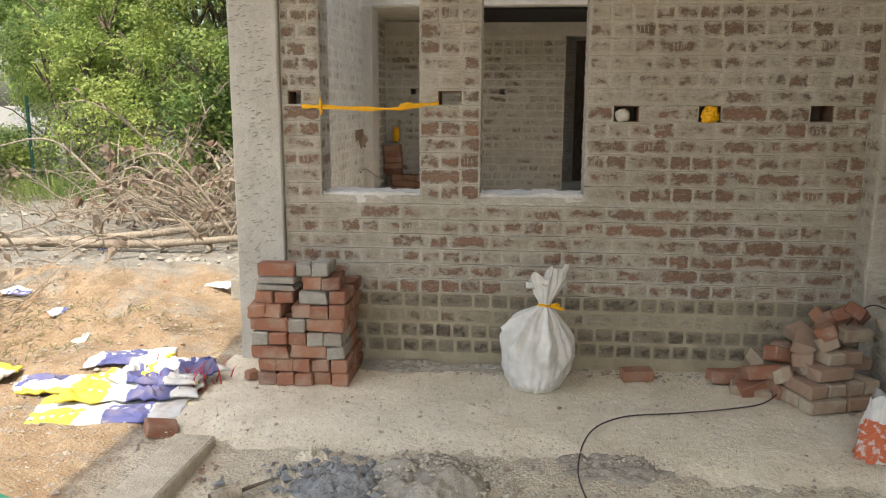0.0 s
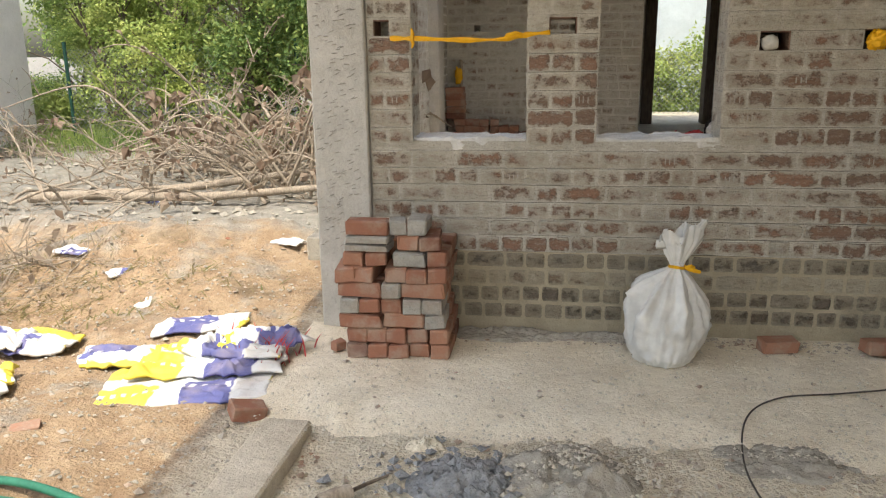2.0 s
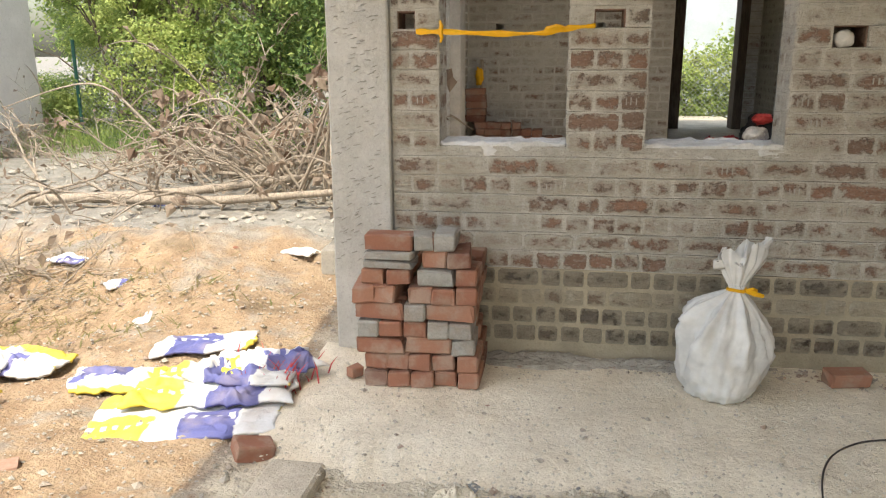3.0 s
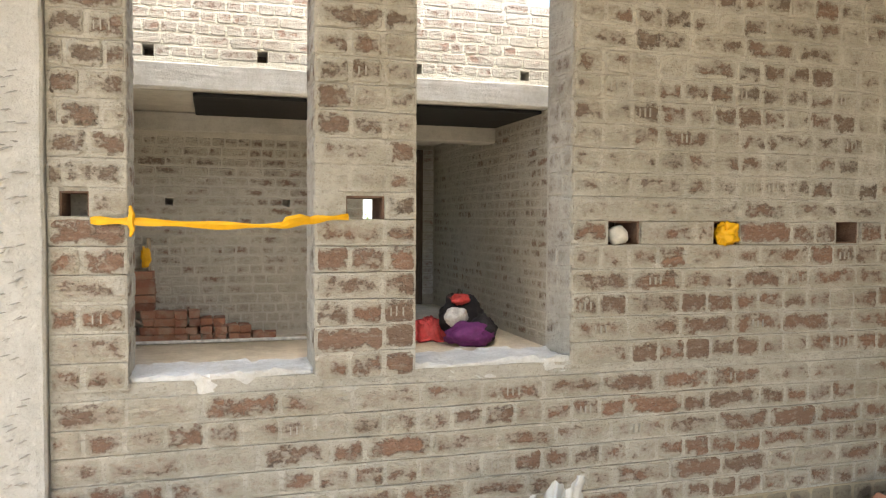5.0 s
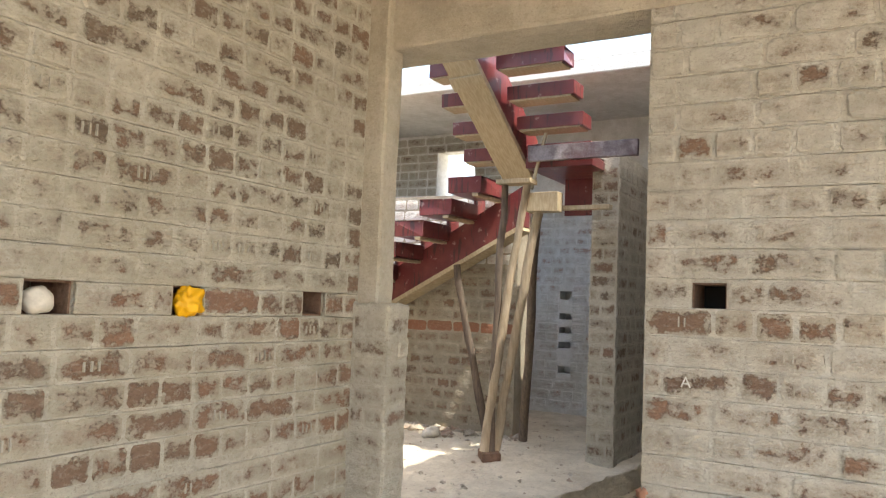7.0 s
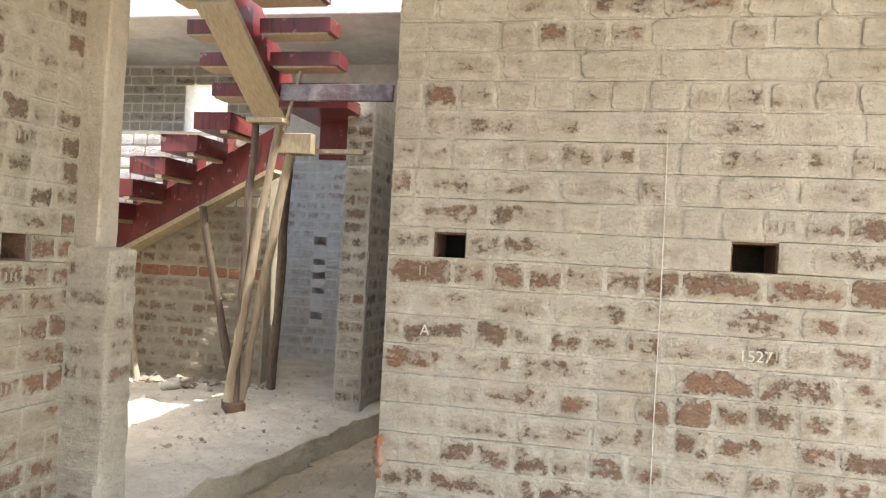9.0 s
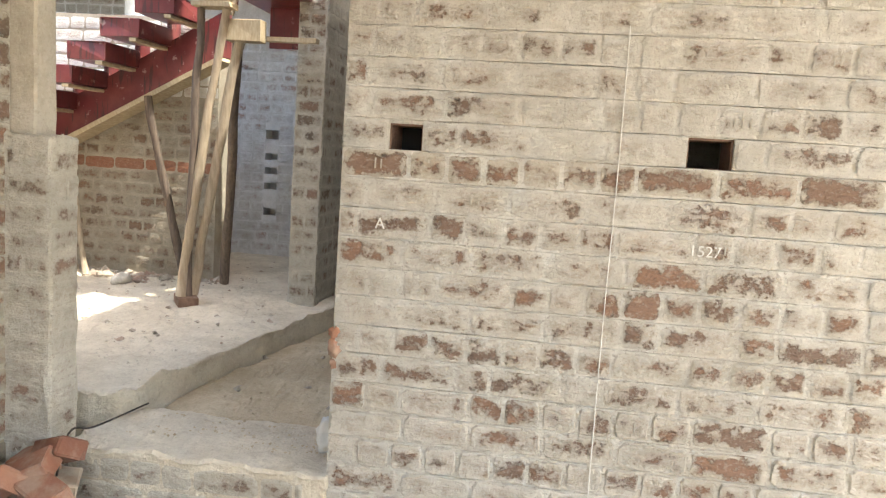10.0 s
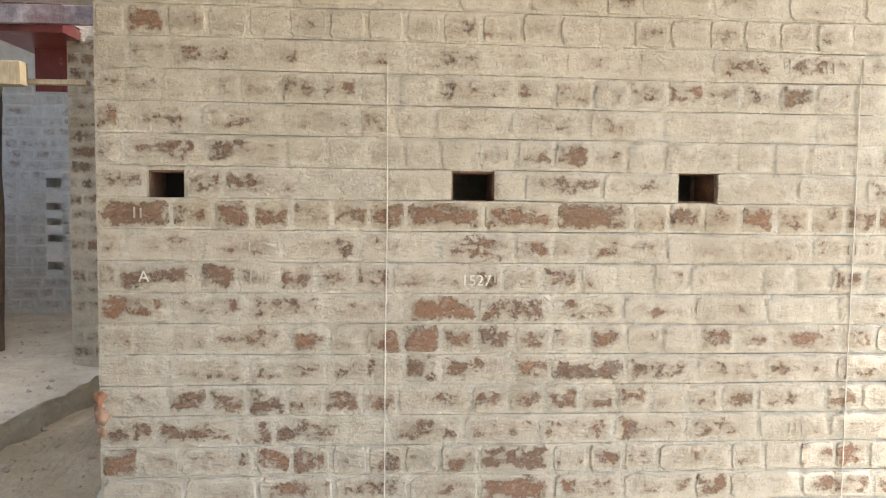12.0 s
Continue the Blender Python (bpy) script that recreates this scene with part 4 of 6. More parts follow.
# white brick on the upper courses paints in the sunlight on the wall's top
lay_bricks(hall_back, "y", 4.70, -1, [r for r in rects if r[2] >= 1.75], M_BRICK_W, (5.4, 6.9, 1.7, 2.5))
lay_bricks(hall_far, "y", 6.20, -1, courses(4.8, 6.3, 0.55, 2.5, [(5.52, 5.64, 0.9, 1.68)], 0.0905, 1.563, 41), M_BRICK_W)
lay_bricks(hall_far, "y", 6.20, -1, courses(6.3, 8.5, 2.2, 3.3, [(6.61, 7.06, 2.64, 3.12)], 0.0905, 1.563, 42), M_BRICK_IN)
lay_bricks(pier_wall, "y", 4.14, -1, courses(4.44, 4.62, 0.55, 2.53, (), 0.0905, 1.563, 43), M_BRICK_A, (4.4, 4.8, 0.5, 2.6))
lay_bricks(pier_wall, "x", 4.44, -1, courses(4.145, 6.1, 0.45, 2.53, [(4.55, 4.64, 1.55, 1.64)], 0.0905, 1.563, 44), M_BRICK_IN)


def stamps(owner, axis, face, out, rects, share, seed):
    """The maker's stamp on some bricks, as plain shallow bars."""
    r = random.Random(seed)
    g = Geo()
    for lo, hi, a, b in rects:
        if r.random() > share or hi - lo < 0.09:
            continue
        u, z0 = (lo + hi) / 2 - 0.030 + r.uniform(-0.006, 0.006), (a + b) / 2 - 0.016
        for _ in range(r.choice((2, 3, 3))):
            tall, top = r.uniform(0.026, 0.034), r.uniform(0.011, 0.016)
            for p, q, c, d in ((0, 0.0045, 0, tall),):
                lo_, hi_ = sorted((face + out * 0.004, face + out * 0.0112))
                if axis == "x":
                    g.box(u + p, u + q, lo_, hi_, z0 + c, z0 + d)
                else:
                    g.box(lo_, hi_, u + p, u + q, z0 + c, z0 + d)
            u += top + 0.008
    solid("stamp_mark", g.mesh("stamp_mark", M_NICK2), kind="stuff", parent=owner)


stamps(wall_a, "x", A_FACE, -1, A_FACES, 0.08, 81)
stamps(wall_b, "y", B_FACE, -1, B_FACES, 0.06, 82)

# broken arris of the side wall
for k, (z, s) in enumerate(((0.80, 0.035), (0.75, 0.045), (0.695, 0.03))):
    solid("broken_brick", lump("broken_brick", s, M_LOOSE, 5.0 * k, (0.7, 0.6, 0.8), 0.4), "freshly broken orange brick corner", parent=wall_b, m=pose(1.885, 3.624, z + 0.12))

# ---- staircase in its formwork ----


def build_stair():
    stair = thing("staircase", "half-built concrete stair in red formwork boards on pole props", "staircase")
    rise, going = 0.156, 0.236
    for k in range(12):
        y, z = 5.44 + going * k, 2.445 - rise * k
        tread = part("tread", worn_box(0.42, 0.275, 0.118, 0.006, 0.003, k, 1), M_FORM, stair, "red formwork box of a stair tread", m=pose(4.33, y + 0.14, z - 0.062))
        part("edge_batten", worn_box(0.40, 0.05, 0.022, 0.003, 0.001, k, 0), M_PLY, tread, "raw plywood batten", m=pose(-0.01, -0.09, -0.075))
        part("riser_board", worn_box(0.16, 0.02, 0.2, 0.003, 0.002, k, 0), M_FORM, stair, m=pose(4.60, y + 0.26, z - 0.13))
    bm = bmesh.new()
    pts = [(4.52, 5.30, 2.12), (4.52, 8.2, 0.56), (4.52, 8.2, 0.56 + 0.22), (4.52, 5.30, 2.42)]
    lo = [bm.verts.new(p) for p in pts]
    hi = [bm.verts.new((4.66, p[1], p[2])) for p in pts]
    bm.faces.new(lo[::-1])
    bm.faces.new(hi)
    for i in range(4):
        bm.faces.new((lo[i], lo[(i + 1) % 4], hi[(i + 1) % 4], hi[i]))
    part("stringer", bm, M_FORM, stair, "red board side of the stair spine")
    ang = math.degrees(math.atan2(2.9, 1.56))
    part("soffit_board", worn_box(0.20, 3.3, 0.035, 0.004, 0.002, 3, 0), M_PLY, stair, "raw plywood soffit", m=pose(4.57, 6.75, 1.32, -(90 - ang), 0, 0))
    # upper flight on one spine, towards the front
    for k in range(7):
        x, z = 4.12 - 0.17 * k, 2.625 + 0.157 * k
        for name, y0, y1 in (("tread", 4.60, 5.06), ("tread", 5.31, 5.55)):
            t = part(name, worn_box(0.165, y1 - y0, 0.088, 0.006, 0.003, 40 + k, 1), M_FORM, stair, "red formwork box of a stair tread", m=pose(x, (y0 + y1) / 2, z - 0.05))
            part("underside", worn_box(0.15, y1 - y0 - 0.04, 0.012, 0.002, 0.001, k, 0), M_PLY, t, "raw plywood underside", m=pose(0.0, 0.0, -0.05))
    bm = bmesh.new()
    prof = [(4.20, 2.40), (3.0, 3.39), (3.0, 3.68), (4.20, 2.68)]
    lo = [bm.verts.new((x, 5.05 + 0.11 * (4.2 - x), z)) for x, z in prof]
    hi = [bm.verts.new((x, 5.27 + 0.11 * (4.2 - x), z)) for x, z in prof]
    bm.faces.new(lo)
    bm.faces.new(hi[::-1])
    for i in range(4):
        bm.faces.new((lo[i], hi[i], hi[(i + 1) % 4], lo[(i + 1) % 4]))
    part("spine", bm, M_FORM, stair, "dark red side boards of the stair spine")
    part("soffit_board", worn_box(1.56, 0.24, 0.03, 0.004, 0.002, 6, 0), M_PLY, stair, "raw plywood soffit board", m=pose(3.59, 5.227, 2.875, 0, 39.5, -6.3))
    part("joint_strip", worn_box(0.10, 0.255, 0.02, 0.003, 0.002, 7, 0), M_PLY, stair, "pale plywood strip", m=pose(3.50, 5.237, 2.925, 0, 39.5, -6.3))
    # landing
    part("landing", worn_box(0.80, 0.46, 0.07, 0.006, 0.003, 9, 1), M_FORM, stair, "red boarded landing box", m=pose(4.29, 4.77, 2.465))
    part("landing_skirt", worn_box(0.03, 0.34, 0.26, 0.004, 0.002, 10, 0), M_FORM, stair, m=pose(4.40, 4.74, 2.30))
    part("bearer", worn_box(0.10, 0.22, 0.125, 0.006, 0.003, 11, 1), M_PLY, stair, "squared timber block", m=pose(3.84, 4.835, 2.19))
    part("edge_board", worn_box(0.035, 0.72, 0.10, 0.004, 0.002, 12, 1), M_STAINED, stair, "grey cement-stained edge board", m=pose(3.86, 4.60, 2.515))
    part("ledger", worn_box(0.06, 0.5, 0.03, 0.004, 0.002, 13, 1), M_PLY, stair, "raw timber ledger", m=pose(3.95, 4.68, 2.165))
    part("brace", worn_box(0.016, 0.02, 0.38, 0.002, 0.001, 14, 0), M_PLY, stair, "thin timber brace", m=pose(3.88, 4.90, 2.47, 14, 0, 0))
    return stair


build_stair()


def pole(a, b, r0, r1, mat, label, seed, bend=0.03, group="stair props"):
    r = random.Random(seed)
    a, b = Vector(a), Vector(b)
    off = Vector((r.uniform(-1, 1), r.uniform(-1, 1), 0)) * bend
    n = 9
    pts = [a.lerp(b, i / n) + off * math.sin(math.pi * i / n) + Vector((r.uniform(-1, 1), r.uniform(-1, 1), 0)) * 0.006 for i in range(n + 1)]
    g = Geo().tube(pts, [r0 + (r1 - r0) * i / n + r.uniform(-0.003, 0.003) for i in range(n + 1)], 9)
    solid("prop_pole", g.mesh("prop_pole", mat, True), label, "prop", group)


pole((3.80, 5.14, 0.585), (3.76, 5.075, 2.30), 0.026, 0.024, M_POLE_D, "brown wooden prop pole under the stair landing", 1, 0.01)
pole((3.77, 5.17, 0.585), (3.77, 4.93, 2.30), 0.032, 0.026, M_POLE, "pale peeled prop pole under the stair landing", 2, 0.02)
pole((3.86, 5.13, 0.585), (3.80, 4.86, 2.12), 0.030, 0.028, M_POLE, "pale peeled prop pole under the timber block", 3, 0.02)
pole((4.60, 5.27, 0.53), (4.01, 4.96, 2.24), 0.032, 0.03, M_POLE_D, "dark weathered prop pole leaning under the landing", 4, 0.015)
pole((4.60, 5.56, 0.53), (4.42, 5.79, 1.82), 0.034, 0.025, M_POLE_D, "crooked dark prop pole under the lower flight", 5, 0.04)
pole((4.45, 6.25, 0.53), (4.55, 6.45, 1.35), 0.022, 0.02, M_POLE, "thin pale pole leaning under the stair", 6, 0.02)
pole((4.45, 6.33, 0.53), (4.52, 6.55, 1.30), 0.02, 0.018, M_POLE, "thin pale pole leaning under the stair", 7, 0.02)
tagged(part("timber_plate", worn_box(0.12, 0.24, 0.03, 0.004, 0.002, 15, 0), M_PLY, None, m=pose(3.765, 5.0, 2.318)), "small timber plate on the prop poles", "timber plate")
tagged(part("brick", worn_box(0.20, 0.12, 0.055, 0.008, 0.003, 16, 1), M_HOLE, None, m=pose(3.81, 5.15, 0.558, 0, 0, 35)), "dark red brick under the prop poles", "brick")

# ---- loose bricks ----
LOOSE = []
for s in range(7):
    bm = worn_box(0.212, 0.101, 0.070, 0.015, 0.0055, 60 + s, 5)
    LOOSE.append(bm)


def brick_mesh(mat, lst):
    out = []
    for bm in lst:
        me = bpy.data.meshes.new("brick")
        bm.to_mesh(me)
        me.materials.append(mat)
        out.append(me)
    return out


LOOSE_GREY = [b.copy() for b in LOOSE[:4]]
RED, DUST = brick_mesh(M_LOOSE, LOOSE), brick_mesh(M_DUSTY, LOOSE)
for bm in LOOSE:
    bm.free()


def loose(me, x, y, z, rx=0, ry=0, rz=0, label="worn red clay brick", group=""):
    return solid("brick", me, label, "brick", group, m=pose(x, y, z, rx, ry, rz))


GREY = brick_mesh(M_GREYBRICK, LOOSE_GREY)
for bm in LOOSE_GREY:
    bm.free()


def brick_stack():
    """Rough layers: h a brick end-on, H a grey one, S a long side, T two thin slabs, B a broken block, q a half, . a gap."""
    r = random.Random(4)
    layers = [("hhhhh", 0.0), ("hhhhh", -0.008), ("SSH", -0.033), ("HhhHH", -0.035), ("SHS", -0.038), ("hh.hhh", -0.06), ("hh.Bh", -0.012), ("T.hh", -0.005), ("SqH", 0.0)]
    wide = {"h": 0.102, "H": 0.102, "S": 0.209, "T": 0.214, "B": 0.155, "q": 0.085, ".": 0.045}
    g, lab = "bricks in the stack by the column", "worn red clay brick in a stack"
    for k, (row, x0) in enumerate(layers):
        z = 0.037 + 0.0765 * k
        x = -1.516 + x0
        for c in row:
            w = wide[c]
            out = r.uniform(-0.018, 0.012) + (0.03 if k > 5 else 0.0)
            tilt = r.uniform(-6, 6) if k > 4 else r.uniform(-2, 2)
            y = 4.325 + 0.03 * (x + 1.5) + out
            set_ = []
            if c in "hH":
                set_.append(loose(r.choice(GREY if c == "H" else RED), x + w / 2, y + 0.106, z, 0, 0, 90 + tilt, "grey fired brick in a stack" if c == "H" else lab, g))
                if k < 7:
                    set_.append(loose(r.choice(RED), x + w / 2, y + 0.322, z, 0, 0, 90 + r.uniform(-2, 2), lab, g))
            elif c == "S":
                rows = (0.052, 0.160, 0.268, 0.374) if k < 8 else (0.052,)
                set_ += [loose(r.choice(RED), x + w / 2, y + d, z, 0, 0, tilt * 0.5, lab, g) for d in rows]
            elif c == "T":
                for dz in (-0.019, 0.019):
                    ob = loose(r.choice(GREY), x + w / 2 + r.uniform(-0.01, 0.01), y + 0.07, z + dz, 0, 0, tilt * 0.6, "thin broken grey brick slab in a stack", g)
                    ob.scale = (1.02, 1.35, 0.5)
            elif c == "B":
                loose(r.choice(GREY), x + w / 2, y + 0.06, z, 0, 0, tilt, "rough grey broken block in a stack", g).scale = (0.74, 1.1, 1.05)
            elif c == "q":
                loose(r.choice(GREY), x + w / 2, y + 0.06, z, 0, 0, 12, "broken grey half brick on a stack", g).scale = (0.38, 1.0, 1.05)
            for ob in set_:
                ob.scale = (1.0, 1.0, 1.07)
            x += w
    loose(RED[2], -1.585, 4.40, 0.03, 5, 0, 50, "small broken piece of red brick by the stack", g).scale = (0.3, 0.5, 0.7)


brick_stack()


def brick_pile():
    r = random.Random(9)
    g = "bricks in the heap by the entrance"
    lab = "cement-dusted brick in a heap"
    c, d = math.cos(math.radians(20)), math.sin(math.radians(20))
    for k in range(4):                     # the ordered part: layers of ends and of long sides by turns
        z = 0.037 + 0.072 * k
        du, dv, turn = (0.105, 0.214, 110) if k % 2 else (0.214, 0.105, 20)
        for i in range(5):
            for j in range(4):
                u, v = (0.04, 0.06, 0.13, 0.20)[k] + du * (i + 0.5), 0.03 * k + dv * (j + 0.5)
                x, y = 1.36 + u * c - v * d, 4.15 + u * d + v * c
                if x < 1.725 and v < 0.36 and y < 4.66:
                    loose(r.choice(DUST), x + r.uniform(-0.006, 0.006), y, z, 0, 0, turn + r.uniform(-4, 4), lab, g)
    lab = "tumbled red brick in a heap"
    # the tumbled part: tiers that shrink towards the corner, no two bricks in one spot
    for k, (x0, n) in enumerate(((1.20, 5), (1.24, 5), (1.34, 4), (1.43, 3), (1.55, 2))):
        for row, y in enumerate((4.47, 4.61)):
            for i in range(n - (1 if row == 0 and k > 1 else 0)):
                x = x0 + 0.118 * i + 0.05 * row + r.uniform(-0.015, 0.015)
                if x > 1.74 or (row == 0 and x > 1.52 and k < 3):
                    continue
                ob = loose(r.choice(RED if r.random() < 0.3 else DUST), x, y + r.uniform(-0.02, 0.02), 0.05 + 0.085 * k, r.uniform(-30, 30), r.uniform(-24, 24), r.choice((75, 90, 105, 60, 20)) + r.uniform(-14, 14), lab, g)
                ob.scale = (r.uniform(0.6, 0.95), 1.0, 1.1)
    loose(RED[2], 1.10, 4.62, 0.045, 0, 3, 8, lab, g)
    loose(RED[3], 1.18, 4.56, 0.04, 0, -4, 75, lab, g)
    loose(DUST[1], 1.19, 4.47, 0.02, 8, 0, -12, "flat slab of broken brick by the heap", g)
    loose(DUST[0], 1.68, 4.48, 0.36, 10, 5, 30, lab, g)
    loose(RED[0], 1.72, 4.52, 0.46, 25, 20, 60, lab, g)
    loose(RED[4], 1.60, 4.56, 0.42, -15, 25, 100, lab, g)


brick_pile()
loose(RED[3], 0.60, 4.62, 0.034, 3, 0, 9, "single chipped red brick lying by the wall").scale = (0.85, 1.0, 0.92)
loose(RED[5], -1.80, 3.72, -0.01, 8, 14, 35, "broken red brick lying on the sand edge").scale = (0.7, 1.0, 1.0)
loose(RED[6], -2.62, 3.42, 0.0, 6, 2, 35, "piece of red brick lying on the sand").scale = (0.55, 0.8, 0.8)
loose(RED[3], -2.78, 3.38, 0.0, 10, 5, 10, "piece of red brick lying on the sand").scale = (0.4, 0.6, 0.7)
loose(RED[2], -2.75, 6.0, 0.14, 10, 14, 20, "red brick lying on a sand heap")

# ---- sack on the porch ----


def tied_sack():
    sack = thing("tied_sack", "full white woven sack tied with a yellow strip", "sack", pose(0.035, 4.47, 0.0, 0, 0, 8))
    # height, radius on the bulging side, radius on the sloping side
    key = [(0.0, 0.05, 0.04), (0.004, 0.145, 0.115), (0.04, 0.168, 0.140), (0.10, 0.188, 0.168), (0.20, 0.205, 0.192), (0.28, 0.208, 0.165), (0.35, 0.200, 0.118), (0.395, 0.165, 0.082), (0.43, 0.100, 0.055), (0.455, 0.050, 0.036), (0.47, 0.028, 0.028), (0.49, 0.034, 0.034), (0.53, 0.056, 0.056), (0.58, 0.082, 0.080), (0.63, 0.102, 0.098), (0.645, 0.100, 0.096)]
    prof = [tuple(p + (q - p) * i / 4 for p, q in zip(ka, kb)) for ka, kb in zip(key, key[1:]) for i in range(4)] + [key[-1]]
    n = 120
    bm = bmesh.new()
    rings = []
    for k, (z, r_full, r_lean) in enumerate(prof):
        ring = []
        for j in range(n):
            a = 2 * math.pi * j / n
            ca, sa = math.cos(a), math.sin(a)
            r = r_full + (r_lean - r_full) * (0.5 + 0.5 * ca)
            fold = max(0.0, min(1.0, (z + 0.02) / 0.44)) ** 1.8
            wob = a + 0.25 * fbm(ca * 1.5, sa * 1.5, z * 4)
            pleat = fold * (0.17 * math.sin(8 * wob + 1.2) + 0.13 * (1 - 2 * abs(math.sin(6.5 * wob + 0.4))) + 0.06 * math.sin(23 * wob))
            sag = 0.06 * fbm(ca * 1.4, sa * 1.4, z * 4)
            crease = 0.045 * (1 - 3 * abs(fbm(ca * 2.2 + z * 2, sa * 2.2, z * 9 + 4, 2))) + 0.04 * (1 - 3 * abs(fbm(ca * 4, sa * 4 + z * 5, z * 17, 2)))
            low = max(0.0, 1 - z / 0.12)
            crease += 0.025 * low * (1 - 3 * abs(fbm(ca * 3, sa * 3, z * 26, 2)))
            rr = r * (1 + pleat + sag + crease * (1 if z < 0.45 else 0.3))
            rr *= 1 + 0.16 * low * max(0.0, math.cos(a + 1.7)) ** 6
            flat = 0.45 if z > 0.48 else 1.0
            zz = z + (0.025 * math.sin(5 * a + 1) + 0.025 * ca if z > 0.6 else 0)
            ring.append(bm.verts.new((rr * ca * 0.98 + 0.03 * min(1.0, z / 0.47) + 0.10 * max(0, z - 0.47), rr * sa * 0.85 * flat, max(0.0, zz))))
        rings.append(ring)
    for a, b in zip(rings, rings[1:]):
        for j in range(n):
            bm.faces.new((a[j], a[(j + 1) % n], b[(j + 1) % n], b[j]))
    bm.faces.new(rings[0][::-1])
    part("body", bm, M_WHITESACK, sack, "white woven plastic cloth", smooth=True)
    g = Geo().tube([(0.036 * math.cos(t * 0.52), 0.034 * math.sin(t * 0.52), 0.468 + 0.004 * math.sin(t)) for t in range(13)], 0.008, 6)
    g.tube([(0.03, -0.03, 0.468), (0.06, -0.05, 0.462), (0.095, -0.05, 0.452)], [0.009, 0.011, 0.008], 5)
    g.tube([(0.03, -0.03, 0.47), (0.055, -0.035, 0.478), (0.075, -0.03, 0.470)], [0.007, 0.009, 0.005], 5)
    solid("tie", g.mesh("tie", M_YELLOW), "yellow plastic strip", parent=sack, m=pose(0.03, 0, 0))


tied_sack()


def rag(name, mat, label, category, x, y, z, sx, sy, rz, seed, height=0.07, group=""):
    """An empty sack lying crumpled: a doubled sheet with folds."""
    def fn(off):
        def f(u, w):
            px, py = (u - 0.5) * sx, (w - 0.5) * sy
            edge = min(u, 1 - u, w, 1 - w)
            crease = 1 - abs(fbm(px * 5 + seed, py * 7, seed, 3)) * 2.2
            wave = abs(math.sin(7 * px + 11 * py + seed + 3 * fbm(px * 4, py * 4, seed)))
            h = height * (0.25 + 0.7 * max(0.0, crease) ** 2 + 0.30 * wave + 0.35 * fbm(px * 9, py * 9, seed + 1))
            k = min(1.0, edge * 6)
            qx = px + 0.05 * fbm(px * 3.5, py * 3.5, seed + 3) + 0.02 * fbm(px * 14, py * 14, seed)
            qy = py + 0.05 * fbm(px * 3.5, py * 3.5, seed + 7) + 0.02 * fbm(px * 14, py * 14, seed + 5)
            return (qx, qy, max(0.006, h * (0.3 + 0.7 * k)) + off)
        return f
    g = Geo().grid(52, 40, fn(0.0))
    n = len(g.v)
    g.grid(52, 40, fn(-0.012))
    g.f[52 * 40:] = [t[::-1] for t in g.f[52 * 40:]]
    w = 53
    rim = [i for i in range(w)] + [j * w + w - 1 for j in range(1, 41)] + [40 * w + i for i in range(w - 2, -1, -1)] + [j * w for j in range(39, 0, -1)]
    g.f += [(b, a, a + n, b + n) for a, b in zip(rim, rim[1:] + rim[:1])]
    return solid(name, g.mesh(name, mat, True), label, category, group, m=pose(x, y, z, 0, 0, rz))


EMPTY = "empty sacks on the sand"
LAB = "empty crumpled blue, yellow and white cement sack"
for i, (x, y, z, sx, sy, rz, h) in enumerate([(-2.20, 3.99, -0.03, 0.76, 0.42, 18, 0.02), (-2.14, 4.15, 0.0, 0.70, 0.24, 14, 0.07), (-2.12, 4.24, 0.04, 0.60, 0.16, 2, 0.07), (-2.0, 4.36, 0.04, 0.5, 0.26, 38, 0.06),
                                              (-2.68, 4.26, -0.03, 0.44, 0.26, 192, 0.04), (-2.46, 4.70, 0.0, 0.52, 0.28, 14, 0.02), (-3.42, 4.40, -0.03, 0.72, 0.30, -6, 0.06), (-3.5, 4.30, 0.0, 0.5, 0.22, 8, 0.08),
                                              (-3.30, 3.74, 0.0, 0.64, 0.36, 200, 0.08), (-3.9, 4.20, -0.03, 0.5, 0.3, 30, 0.05)]):
    rag("empty_sack", M_SACK, LAB, "sack", x, y, z, sx, sy, rz, i * 3.7, h, EMPTY)
for i, (x, y, s) in enumerate([(-3.75, 5.55, 0.22), (-3.3, 5.35, 0.2), (-2.95, 5.0, 0.16), (-2.1, 6.3, 0.3), (-2.4, 6.05, 0.26), (-4.6, 8.3, 0.35), (-3.0, 3.0, 0.14), (-2.55, 3.0, 0.12), (-2.0, 6.9, 0.25)]):
    rag("plastic_scrap", M_SACK if i in (0, 1, 5) else M_WHITESACK, "scrap of torn plastic lying on the ground", "litter", x, y, ground_z(x, y), s, s * 0.6, 40 * i, i * 1.9 + 50, 0.03, "litter on the sand")

# ---- heaps and tools on the porch ----


def heap(name, cx, cy, rx, ry, h, mat, label, seed, z0=-0.065):
    def f(u, w):
        x, y = (u - 0.5) * 2, (w - 0.5) * 2
        r = math.hypot(x, y)
        e = max(0.0, 1 - r ** 2.2)
        k = h * e ** 0.6 * (0.75 + 0.5 * fbm(x * 2 + seed, y * 2)) + 0.022 * e * fbm(x * 7 + seed, y * 7) + 0.014 * e * abs(fbm(x * 16, y * 16 + seed))
        return (cx + x * rx, cy + y * ry, z0 + max(0.0, k) - 0.008)
    g = Geo().grid(60, 44, f)
    solid(name, g.mesh(name, mat, True), label, "mortar heap")


